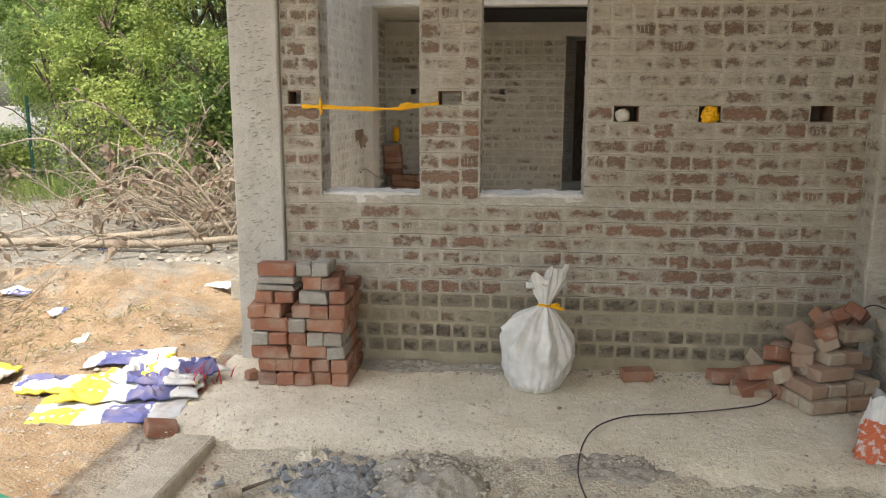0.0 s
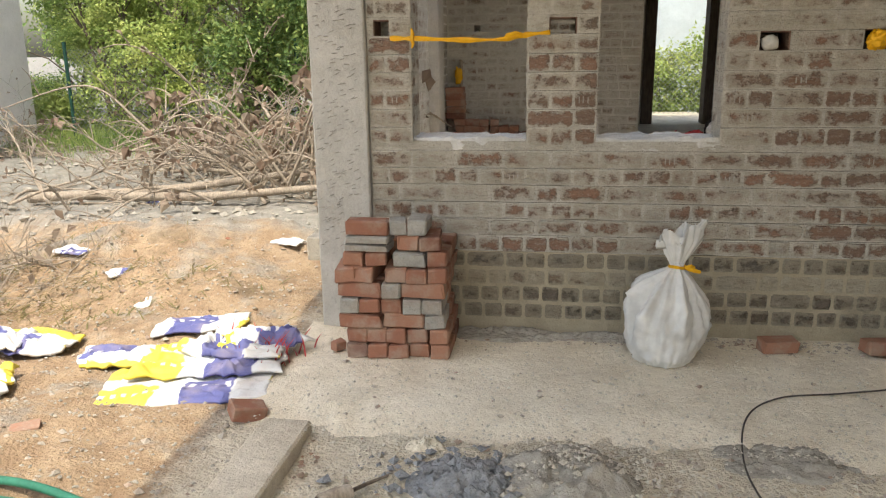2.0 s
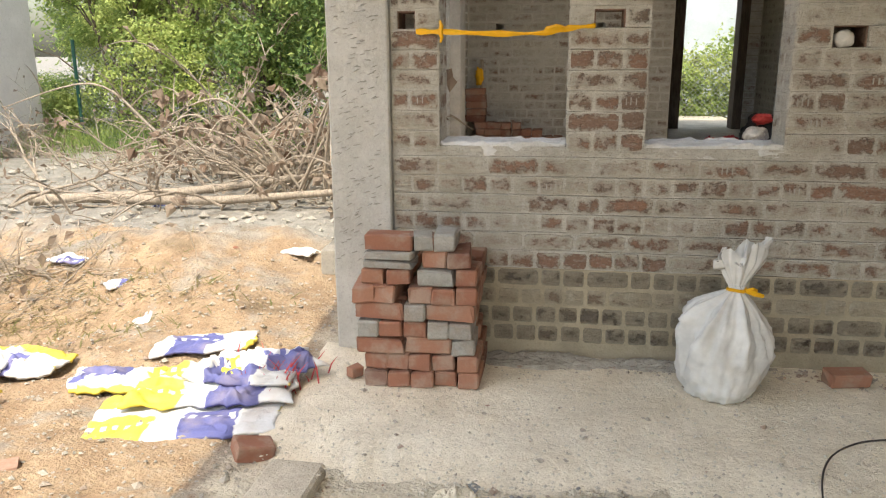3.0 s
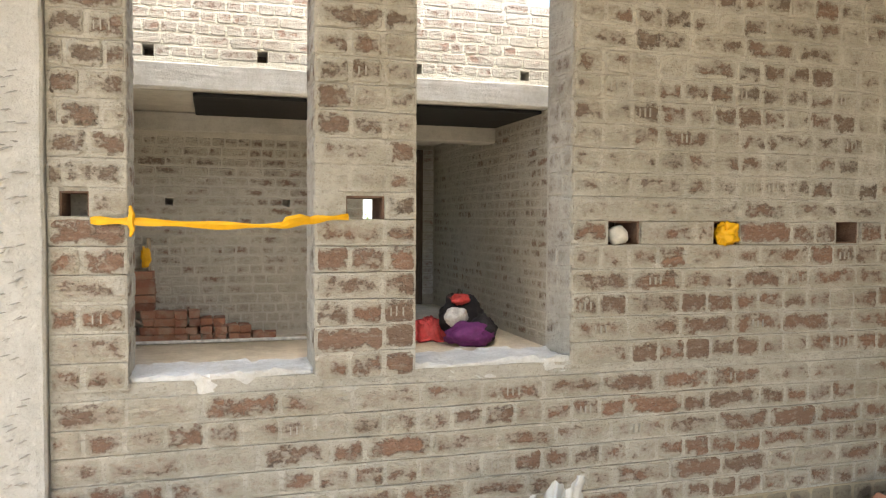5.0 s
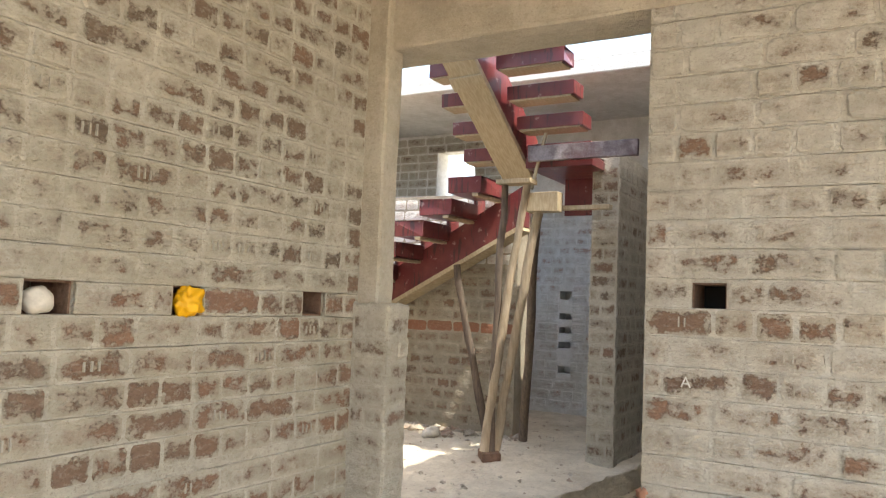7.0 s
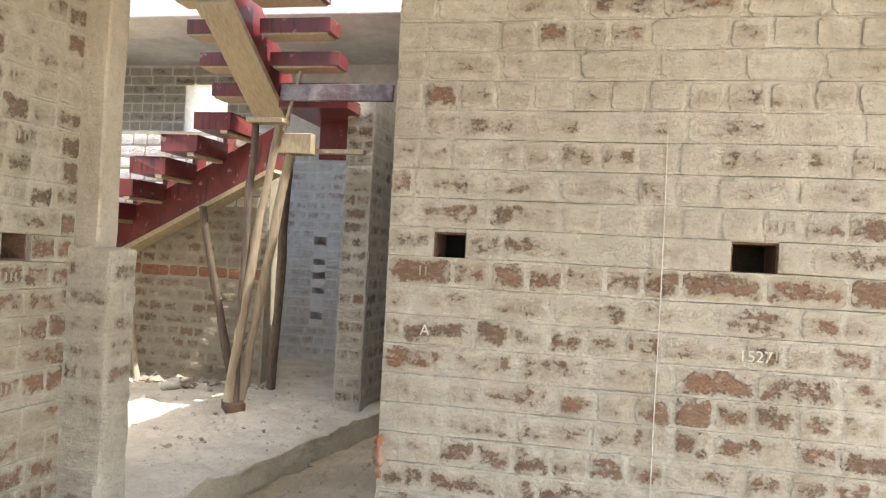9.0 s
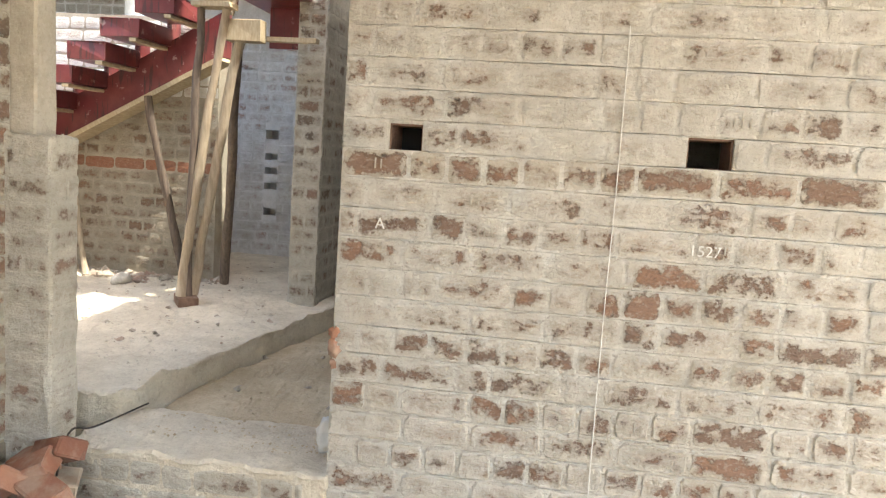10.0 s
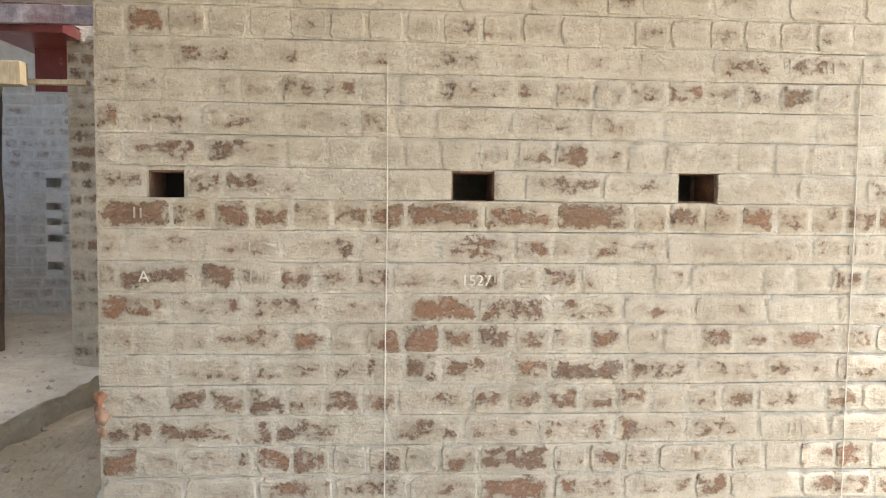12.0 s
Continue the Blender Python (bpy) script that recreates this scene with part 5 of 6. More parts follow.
heap("mortar_heap", -0.83, 3.34, 0.22, 0.17, 0.09, M_WETMORTAR, "lumpy heap of grey mortar on the porch", 3)
heap("mortar_heap", -0.46, 3.40, 0.28, 0.24, 0.11, M_MORTARDRY, "dry crusted heap of buff mortar on the porch", 8)
heap("mortar_heap", 0.35, 3.62, 0.32, 0.16, 0.05, M_MORTARDRY, "low spread of dried mortar at the slab edge", 14, -0.06)
heap("mortar_heap", -1.0, 3.56, 0.10, 0.05, 0.07, M_SLAB, "broken lump at the slab edge", 18, -0.07)
heap("mortar_heap", -0.75, 4.70, 0.4, 0.10, 0.05, M_MORTARDRY, "mortar droppings at the foot of the wall", 20, -0.005)
heap("mortar_heap", -0.2, 4.72, 0.35, 0.08, 0.035, M_MORTARDRY, "mortar droppings at the foot of the wall", 22, -0.005)


def mallet():
    t = thing("mallet", "short wooden mallet lying on the rough ground", "tool", pose(-1.255, 3.17, -0.035, 0, 0, 42) @ Matrix.Scale(0.75, 4))
    solid("head", Geo().tube([(-0.10, 0, 0), (-0.09, 0, 0), (0.0, 0, 0.002), (0.07, 0, 0)], [0.034, 0.04, 0.041, 0.034], 12).mesh("head", M_TWIG, True), "cracked round head", parent=t)
    solid("handle", Geo().tube([(0.065, 0, 0), (0.16, 0, 0.01), (0.27, -0.01, 0.02)], [0.012, 0.01, 0.007], 8).mesh("handle", M_BARK, True), "dark handle", parent=t)


mallet()


def smooth_line(pts, n=8):
    out = []
    p = [Vector(q) for q in pts]
    for i in range(len(p) - 1):
        a, b, c, d = p[max(i - 1, 0)], p[i], p[i + 1], p[min(i + 2, len(p) - 1)]
        for k in range(n):
            t = k / n
            out.append(0.5 * ((2 * b) + (c - a) * t + (2 * a - 5 * b + 4 * c - d) * t * t + (3 * b - a - 3 * c + d) * t ** 3))
    return out + [p[-1]]


cable = smooth_line([(0.20, 2.5, -0.08), (0.21, 2.9, -0.08), (0.235, 3.17, -0.07), (0.19, 3.50, -0.02), (0.27, 3.84, 0.012), (0.45, 4.045, 0.012), (0.72, 4.12, 0.012), (1.01, 4.21, 0.012), (1.24, 4.34, 0.012), (1.42, 4.50, 0.10), (1.56, 4.46, 0.28), (1.70, 4.50, 0.44), (1.80, 4.53, 0.50), (1.95, 4.54, 0.46), (2.3, 4.53, 0.44)])
solid("cable", Geo().tube(cable, 0.0038, 6).mesh("cable", M_CABLE, True), "thin dark cable trailing over the porch", "cable")
for off, w in ((0.0, 0.0), (0.05, 0.03)):
    h = smooth_line([(-3.6, 2.72 + off, 0.03), (-2.9, 2.86 + off, 0.03), (-2.4, 2.93 + off * 1.4, 0.02 + w), (-1.95, 2.84 + off, 0.03), (-1.72, 2.70 + off, 0.05), (-1.5, 2.5 + off, 0.03)])
    solid("hose", Geo().tube(h, 0.016, 8).mesh("hose", M_HOSE, True), "green water hose lying over the sand and kerb", "hose", "hoses")


def printed_bag():
    t = thing("printed_bag", "half-empty white and orange printed plastic bag", "bag", pose(1.58, 3.76, 0.0, 0, 0, 20))
    for name, mat, lo, hi, lab in (("lower", M_ORANGEINK, 0, 9, "orange printed panel"), ("upper", M_WHITESACK, 9, 14, "white crumpled top")):
        g = Geo()
        n = 36
        for k in range(lo, hi + 1):
            z = 0.02 * k
            for j in range(n):
                a = 2 * math.pi * j / n
                r = (0.15 - 0.004 * k) * (1 + 0.2 * fbm(math.cos(a) * 2, math.sin(a) * 2, z * 9) + 0.08 * math.sin(11 * a + 20 * z))
                g.v.append((r * math.cos(a), 0.7 * r * math.sin(a), z + (0.02 * math.sin(4 * a) if k == 14 else 0)))
        g.f = [(k * n + j, k * n + (j + 1) % n, (k + 1) * n + (j + 1) % n, (k + 1) * n + j) for k in range(hi - lo) for j in range(n)]
        solid(name, g.mesh(name, mat, True), lab, parent=t)


printed_bag()


def crumbs(name, n, area, size, mat, label, seed, zf):
    """Many small stones and chips strewn over a surface."""
    r = random.Random(seed)
    g = Geo()
    for _ in range(n):
        x, y = area(r)
        s = size * (0.35 + r.random() ** 3 * 1.8)
        z = zf(x, y) + s * 0.25
        p = [Vector((r.uniform(-1, 1), r.uniform(-1, 1), r.uniform(-0.6, 0.6))).normalized() * s * r.uniform(0.6, 1.0) for _ in range(6)]
        dirs = [(1, 0, 0), (-1, 0, 0), (0, 1, 0), (0, -1, 0), (0, 0, 0.6), (0, 0, -0.6)]
        pts = [(x + d[0] * s + q.x * 0.4, y + d[1] * s + q.y * 0.4, z + d[2] * s + q.z * 0.4) for d, q in zip(dirs, p)]
        g.add(pts, [(0, 2, 4), (2, 1, 4), (1, 3, 4), (3, 0, 4), (2, 0, 5), (1, 2, 5), (3, 1, 5), (0, 3, 5)])
    solid(name, g.mesh(name, mat), label, "rubble", kind="stuff")


crumbs("porch_grit", 5200, lambda r: (r.uniform(-1.75, 1.8), 3.55 + 1.2 * r.random() ** 1.5), 0.0042, M_GRIT, "mortar crumbs and small chips on the porch", 1, lambda x, y: 0.0)
crumbs("porch_chips", 150, lambda r: (r.uniform(-1.75, 1.8), r.uniform(3.6, 4.7)), 0.008, M_RUBBLE, "larger chips on the porch", 31, lambda x, y: 0.0)
crumbs("wall_grit", 500, lambda r: (r.uniform(-1.0, 1.3), 4.75 - abs(r.gauss(0, 0.07))), 0.009, M_RUBBLE, "mortar crumbs along the wall foot", 2, lambda x, y: 0.0)
crumbs("front_dust", 6000, lambda r: (r.uniform(-1.5, 1.8), r.uniform(2.7, 3.66)), 0.0055, M_GRIT, "fine gravel before the porch", 33, ground_z)
crumbs("front_grit", 1300, lambda r: (r.uniform(-1.5, 1.8), r.uniform(2.6, 3.62)), 0.009, M_RUBBLE, "gravel and mortar lumps before the porch", 3, ground_z)
crumbs("heap_crumbs", 900, lambda r: (r.gauss(-0.42, 0.26), r.gauss(3.40, 0.15)), 0.008, M_GRIT, "buff mortar crumbs over the heap", 36, lambda x, y: -0.05 + 0.09 * math.exp(-((x + 0.46) / 0.2) ** 2 - ((y - 3.4) / 0.17) ** 2))
crumbs("heap_grit", 420, lambda r: (r.gauss(-0.80, 0.20), r.gauss(3.35, 0.13)), 0.014, M_WETMORTAR, "grey mortar lumps round the heap", 6, lambda x, y: -0.05 + 0.06 * math.exp(-((x + 0.83) / 0.16) ** 2 - ((y - 3.34) / 0.12) ** 2))
crumbs("sand_grains", 7000, lambda r: (r.uniform(-4.6, -1.72), 2.5 + 3.2 * r.random() ** 1.6), 0.006, M_MORTARDRY, "coarse gravel over the sand", 34, ground_z)
crumbs("sand_stones", 2600, lambda r: (r.uniform(-5.5, -1.75), r.uniform(2.4, 7.5)), 0.010, M_RUBBLE, "pebbles and chips over the sand", 4, ground_z)
crumbs("yard_rubble", 1300, lambda r: (r.uniform(-9, -1.9), r.uniform(6.2, 11.5)), 0.03, M_MORTARDRY, "pale rubble over the yard", 5, ground_z)
crumbs("hall_rubble", 420, lambda r: (r.uniform(2.4, 5.8), r.uniform(3.6, 6.4)), 0.010, M_RUBBLE, "chips and dust on the hall floor", 7, lambda x, y: HALL_FL if y > 4.5 else 0.405)
crumbs("passage_rubble", 2600, lambda r: (2.0 + 2.6 * r.random() ** 1.3, r.uniform(3.35, 4.5)), 0.0042, M_EARTH, "grit and chips on the passage floor", 37, lambda x, y: 0.425 if x < 2.3 else 0.408)
crumbs("hall_grit", 3200, lambda r: (r.uniform(2.3, 5.6), r.uniform(4.45, 6.6)), 0.005, M_GRIT, "fine cement grit on the hall floor", 38, lambda x, y: HALL_FL)
crumbs("hall_edge_rubble", 220, lambda r: (4.65 - abs(r.gauss(0, 0.12)), r.uniform(5.3, 6.6)), 0.022, M_RUBBLE, "rubble along the hall wall", 8, lambda x, y: HALL_FL)
solid("stone", lump("stone", 0.075, M_STONE, 12.0, (1.3, 0.7, 0.6), 0.2), "rubble stone on the hall floor", "stone", m=pose(4.25, 5.85, 0.56))

# ---- things in the wall holes, tape ----
solid("stone", lump("stone", 0.045, M_STONE, 3.0, (0.95, 0.9, 0.82), 0.16), "pale round stone sitting in a wall hole", "stone", m=pose(0.475, 4.80, 1.488))
solid("yellow_cloth", lump("yellow_cloth", 0.05, M_YELLOW, 6.0, (0.95, 0.9, 0.95), 0.42, 4), "yellow plastic scrap stuffed in a wall hole", "cloth", m=pose(0.950, 4.785, 1.492))


def tape():
    t = thing("barrier_tape", "yellow warning tape stretched across a window opening", "tape")
    ends = ((-1.35, 4.772, 1.532), (-1.245, 4.745, 1.530), (-1.225, 4.742, 1.530), (-0.98, 4.735, 1.519), (-0.77, 4.735, 1.521), (-0.665, 4.742, 1.540), (-0.555, 4.772, 1.550))
    line = smooth_line(ends, 10)
    g = Geo()
    for i, p in enumerate(line):
        u = i / (len(line) - 1)
        w = 0.0075 + 0.004 * abs(math.sin(9 * u + 0.6)) + 0.003 * math.sin(40 * u)
        tw = 0.5 * math.sin(7 * u)
        dy = 0.006 * math.sin(25 * u) - 0.003
        g.v += [(p.x, p.y + dy + tw * w, p.z + w), (p.x, p.y + dy - 0.004, p.z + 0.2 * w), (p.x, p.y + dy - tw * w, p.z - w), (p.x, p.y + dy + 0.004, p.z)]
    n = len(line)
    g.f = [(4 * i + j, 4 * i + (j + 1) % 4, 4 * i + 4 + (j + 1) % 4, 4 * i + 4 + j) for i in range(n - 1) for j in range(4)]
    solid("band", g.mesh("band", M_YELLOW), "twisted yellow plastic band", parent=t)
    g = Geo().tube([(-1.235, 4.742, 1.578), (-1.23, 4.738, 1.553), (-1.235, 4.74, 1.528), (-1.228, 4.74, 1.503), (-1.235, 4.745, 1.483)], [0.004, 0.010, 0.013, 0.009, 0.004], 5)
    solid("knot", g.mesh("knot", M_YELLOW), "knotted yellow end", parent=t)
    g = Geo().tube([(-0.78, 4.73, 1.520), (-0.76, 4.725, 1.535), (-0.72, 4.728, 1.545), (-0.69, 4.735, 1.543)], [0.006, 0.014, 0.013, 0.007], 5)
    solid("knot", g.mesh("knot", M_YELLOW), "knotted yellow end", parent=t)


tape()


def chalk(text, y, z, size):
    cu = bpy.data.curves.new("chalk_mark", "FONT")
    cu.body, cu.size, cu.align_x, cu.extrude = text, size, "CENTER", 0.0006
    cu.materials.append(M_CHALK)
    ob = new("chalk_mark", cu)
    ob.matrix_world = Matrix.Translation((B_FACE - 0.0105, y, z)) @ Matrix(((0, 0, -1, 0), (-1, 0, 0, 0), (0, 1, 0, 0), (0, 0, 0, 1)))
    return tagged(ob, "chalk lettering on the brick wall", "writing")


chalk("A", 3.490, 1.282, 0.050)
chalk("1527", 2.475, 1.275, 0.048)
for y in (2.755, 1.25):
    k = Geo().tube(smooth_line([(B_FACE - 0.010, y, 0.3), (B_FACE - 0.010, y + 0.003, 1.0), (B_FACE - 0.010, y, 1.5), (B_FACE - 0.010, y + 0.002, 1.95)]), 0.0018, 5)
    solid("plumb_string", k.mesh("plumb_string", M_CHALK), "white mason's string hanging down the wall", "string", "mason's strings")

# ---- things in the rooms ----
r0 = random.Random(17)
for k in range(4):
    for i in range(11 - 2 * k):
        if r0.random() < 0.9:
            x = -1.60 + 0.112 * i + r0.uniform(-0.01, 0.01)
            loose(r0.choice(RED), x, 9.40 + r0.uniform(-0.03, 0.02), FL + 0.037 + 0.071 * k, 0, 0, 90 + r0.uniform(-6, 6) if i > 2 else r0.uniform(-5, 5), "dusty brick in a low stack by the back wall", "bricks in the room")
for i in range(5):
    loose(r0.choice(RED), -1.58 + r0.uniform(-0.03, 0.03), 9.42, FL + 0.32 + 0.07 * i, 0, r0.uniform(-6, 6), r0.uniform(-8, 8), "dusty brick in a low stack by the back wall", "bricks in the room")
solid("pipe", Geo().tube(smooth_line([(-1.66, 9.27, FL + 0.02), (-0.8, 9.24, FL + 0.02), (0.2, 9.22, FL + 0.02)]), 0.016, 10).mesh("pipe", M_PVC, True), "white plastic pipe lying on the room floor", "pipe")
solid("yellow_rag", lump("yellow_rag", 0.06, M_YELLOW, 21.0, (0.7, 0.5, 1.3), 0.6), "yellow cloth hanging on a stick in the corner", "cloth", m=pose(-1.56, 9.5, 1.20))
solid("stick", Geo().tube(smooth_line([(-1.60, 9.45, 0.85), (-1.53, 9.5, 1.10), (-1.54, 9.58, 1.36)]), 0.018, 7).mesh("stick", M_POLE, True), "bent stick leaning in the corner", "stick")


def soft_bag(name, x, y, z, sx, sy, sz, mat, label, seed, rz=0):
    return solid(name, lump(name, 0.5, mat, seed, (sx, sy, sz), 0.22, 4), label, "bag", m=pose(x, y, z, 0, 0, rz))


soft_bag("backpack", 1.20, 8.88, FL + 0.21, 0.40, 0.32, 0.46, M_BLACKBAG, "black backpack with a red flap standing on the floor", 2.0, 10)
soft_bag("red_flap", 1.15, 8.76, FL + 0.39, 0.20, 0.14, 0.10, M_REDBAG, "red cloth lying on the backpack", 5.0, 30)
soft_bag("folded_cloth", 1.08, 8.66, FL + 0.25, 0.30, 0.16, 0.16, M_CLOTH, "pale cloth bundled against the backpack", 9.0, 40)
soft_bag("purple_bag", 1.17, 8.56, FL + 0.10, 0.44, 0.28, 0.22, M_PURPLE, "purple and black bag lying on the floor", 12.0, -8)
soft_bag("black_pouch", 1.31, 8.60, FL + 0.13, 0.24, 0.24, 0.26, M_BLACKBAG, "black bag slumped beside the purple bag", 15.0, 20)
rag("red_plastic_bag", M_REDBAG, "red and yellow plastic bag lying on the floor", "bag", 0.86, 8.98, FL, 0.55, 0.40, 10, 77.0, 0.16)
solid("white_bag", lump("white_bag", 0.05, M_WHITESACK, 8.0, (0.9, 0.8, 1.25), 0.3), "small white sack behind the wall end", "sack", m=pose(2.10, 3.70, 0.478))
rag("paper_scrap", M_WHITESACK, "scrap of paper on the window sill floor", "litter", 1.05, 8.45, FL, 0.10, 0.07, 20, 31.0, 0.01)

# ---- behind the back doorway ----
solid("yard_wall", Geo().box(-3.0, 6.0, 16.0, 16.2, -0.1, 4.2).mesh("yard_wall", M_BLUEWALL), "pale blue-grey neighbouring wall", "wall", kind="structure")


def chain_fence(name, x0, y0, x1, y1, z0, h, posts, pitch=0.075):
    t = thing(name, "green steel posts with chain-link mesh", "fence")
    a, b = Vector((x0, y0, z0)), Vector((x1, y1, z0))
    length = (b - a).length
    for i in range(posts):
        p = a.lerp(b, i / (posts - 1))
        g = Geo().tube([p, p + Vector((0, 0, h * 0.5)), p + Vector((0, 0, h + 0.12))], 0.03, 8)
        solid("post", g.mesh("post", M_POST), "dark green steel post", parent=t)
    g = Geo()
    d = (b - a) / length
    n = int((length + h) / pitch)
    for i in range(n):
        u = i * pitch - h
        for s in (1, -1):
            p, q = (u, 0.0), (u + h, h)
            if p[0] < 0:
                p = (0.0, -u)
            if q[0] > length:
                q = (length, length - u)
            if q[0] <= p[0]:
                continue
            if s < 0:
                p, q = (length - p[0], p[1]), (length - q[0], q[1])
            g.tube([a + d * p[0] + Vector((0, 0, p[1])), a + d * q[0] + Vector((0, 0, q[1]))], 0.0025, 3, False)
    solid("mesh", g.mesh("mesh", M_WIRE), "galvanised chain-link", parent=t)


chain_fence("chain_fence", -0.5, 13.6, 3.6, 13.6, -0.05, 1.45, 4)
chain_fence("chain_fence", -8.6, 13.1, -4.4, 12.5, -0.05, 1.6, 3, 0.09)

# ---- neighbouring house ----


def neighbour():
    t = thing("neighbour_house", "plain grey plastered house wall, unpainted", "house", kind="")
    solid("wall", Geo().box(-18, -9.30, 4.0, 13.1, -0.2, 6.5).mesh("wall", M_PLASTER), "flat grey plaster", parent=t)
    solid("plinth", Geo().box(-18.05, -9.25, 3.95, 13.16, -0.2, 0.06).mesh("plinth", M_CONC), "rough plinth band", parent=t)


neighbour()

# ---- trees and bushes ----


def leaf_cloud(centres, count, size, seed, droop=0.3):
    """Leaves gathered in sprigs on shells of the crown's boughs; blades lie outward and upward, as leaves turn to the light."""
    r = np.random.RandomState(seed)
    cs = np.array([c[:3] for c in centres], dtype=float)
    rad = np.array([c[3] for c in centres], dtype=float)
    which = r.choice(len(cs), count, p=rad ** 2 / (rad ** 2).sum())
    d = r.normal(size=(count, 3))
    d /= np.linalg.norm(d, axis=1)[:, None]
    k = rad[which] * (0.55 + 0.5 * r.rand(count) ** 0.6)
    p = cs[which] + d * k[:, None] * np.array([1.0, 1.0, 0.8])
    heads = r.randint(0, count, count // 14)
    mine = heads[r.randint(0, len(heads), count)]
    lone = r.rand(count) < 0.22
    p = np.where(lone[:, None], p, p[mine] + r.normal(size=(count, 3)) * size * np.array([2.4, 2.4, 1.5]))
    d = np.where(lone[:, None], d, d[mine])
    up = d * 0.9 + np.array([0.0, 0.0, 0.75]) + r.normal(size=(count, 3)) * 0.42
    up /= np.linalg.norm(up, axis=1)[:, None]
    ax = np.cross(up, r.normal(size=(count, 3))) - np.array([0, 0, droop * 0.5])
    ax /= np.linalg.norm(ax, axis=1)[:, None]
    side = np.cross(ax, up)
    side /= np.linalg.norm(side, axis=1)[:, None]
    s = size * (0.6 + 0.8 * r.rand(count))[:, None]
    lift = np.cross(side, ax) * s * 0.12
    a, b, c, e = p, p + ax * s * 0.5 + side * s * 0.26 + lift, p + ax * s * 1.05, p + ax * s * 0.5 - side * s * 0.26 + lift
    v = np.stack([a, b, c, e], axis=1).reshape(-1, 3)
    i = np.arange(count)[:, None] * 4
    f = np.concatenate([np.hstack([i, i + 1, i + 2]), np.hstack([i, i + 2, i + 3])])
    return v.tolist(), f.tolist()


def tree(name, label, x, y, h, spread, seed, mat, leaves, size, low=0.18):
    r = random.Random(seed)
    t = thing(name, label, "tree" if h > 2.2 else "bush", pose(x, y, -0.06))
    g = Geo()
    tips = []
    for s in range(3 if h > 2.2 else 4):
        base = Vector((r.uniform(-0.15, 0.15), r.uniform(-0.15, 0.15), 0))
        top = Vector((r.uniform(-0.5, 0.5) * spread, r.uniform(-0.4, 0.4) * spread, h * r.uniform(0.7, 0.95)))
        pts = smooth_line([base, base.lerp(top, 0.35) + Vector((r.uniform(-0.2, 0.2), r.uniform(-0.2, 0.2), 0)), base.lerp(top, 0.7), top], 4)
        g.tube(pts, [0.075 * h / 4 * (1 - 0.85 * i / (len(pts) - 1)) for i in range(len(pts))], 7)
        for j in range(14):
            k = r.uniform(0.10, 1.0)
            p = pts[int(k * (len(pts) - 1))]
            q = p + Vector((r.uniform(-1, 1) * spread * 0.75, r.uniform(-1, 1) * spread * 0.65, r.uniform(0.0, 0.3) * h))
            q.z = max(q.z, h * low)
            g.tube([p, p.lerp(q, 0.5) + Vector((0, 0, 0.06 * h)), q], [0.028 * h / 4, 0.018 * h / 4, 0.006], 5)
            tips.append((q.x, q.y, q.z, r.uniform(0.10, 0.24) * spread * 0.8))
        tips.append((top.x, top.y, top.z, 0.3 * spread))
    solid("trunk", g.mesh("trunk", M_BARK, True), "dark branching stems", parent=t)
    v, f = leaf_cloud(tips, leaves, size, seed)
    solid("crown", mesh_of("crown", v, f, mat), "dense small leaves with gaps", parent=t)
    return t


TREES = [(-7.9, 15.6, 5.6, 1.9, M_LEAF), (-5.6, 13.4, 5.2, 1.7, M_LEAF), (-3.6, 12.6, 5.6, 1.7, M_LEAF2), (-4.8, 15.8, 7.2, 2.2, M_LEAF2), (-2.4, 14.5, 6.6, 2.0, M_LEAF),
         (-10.3, 17.5, 5.0, 2.2, M_LEAF), (-7.0, 18.5, 7.0, 2.4, M_LEAF2), (-12.5, 19.5, 4.2, 2.2, M_LEAF2)]
for i, (x, y, h, s, mt) in enumerate(TREES):
    tree("tree", "leafy %s tree behind the yard" % ("bright green" if mt is M_LEAF else "deep green"), x, y, h, s, 100 + i, mt, 44000, 0.06)
for i, (x, y, h, s, mt) in enumerate([(-6.9, 13.2, 2.0, 0.9, M_LEAF), (-8.5, 14.4, 3.0, 1.0, M_LEAF), (-3.2, 11.6, 2.1, 0.8, M_LEAF2), (-5.0, 12.2, 1.9, 0.9, M_LEAF2), (-9.2, 13.6, 0.8, 0.6, M_LEAF), (-2.2, 11.4, 2.2, 0.8, M_LEAF2),
                                      (1.2, 14.6, 1.3, 0.5, M_LEAF), (2.3, 14.8, 1.6, 0.6, M_LEAF)]):
    tree("bush", "low leafy shrub at the edge of the yard", x, y, h, s, 200 + i, mt, 6000, 0.075, 0.08)
for i in range(9):
    tree("tree", "distant green tree behind the yard", -30 + 7 * i + 2 * math.sin(i * 2.1), 34 + 3 * math.sin(i * 1.7), 8 + 1.5 * math.sin(i), 3.6, 300 + i, M_LEAF2, 9000, 0.28)

# ---- dead brush ----


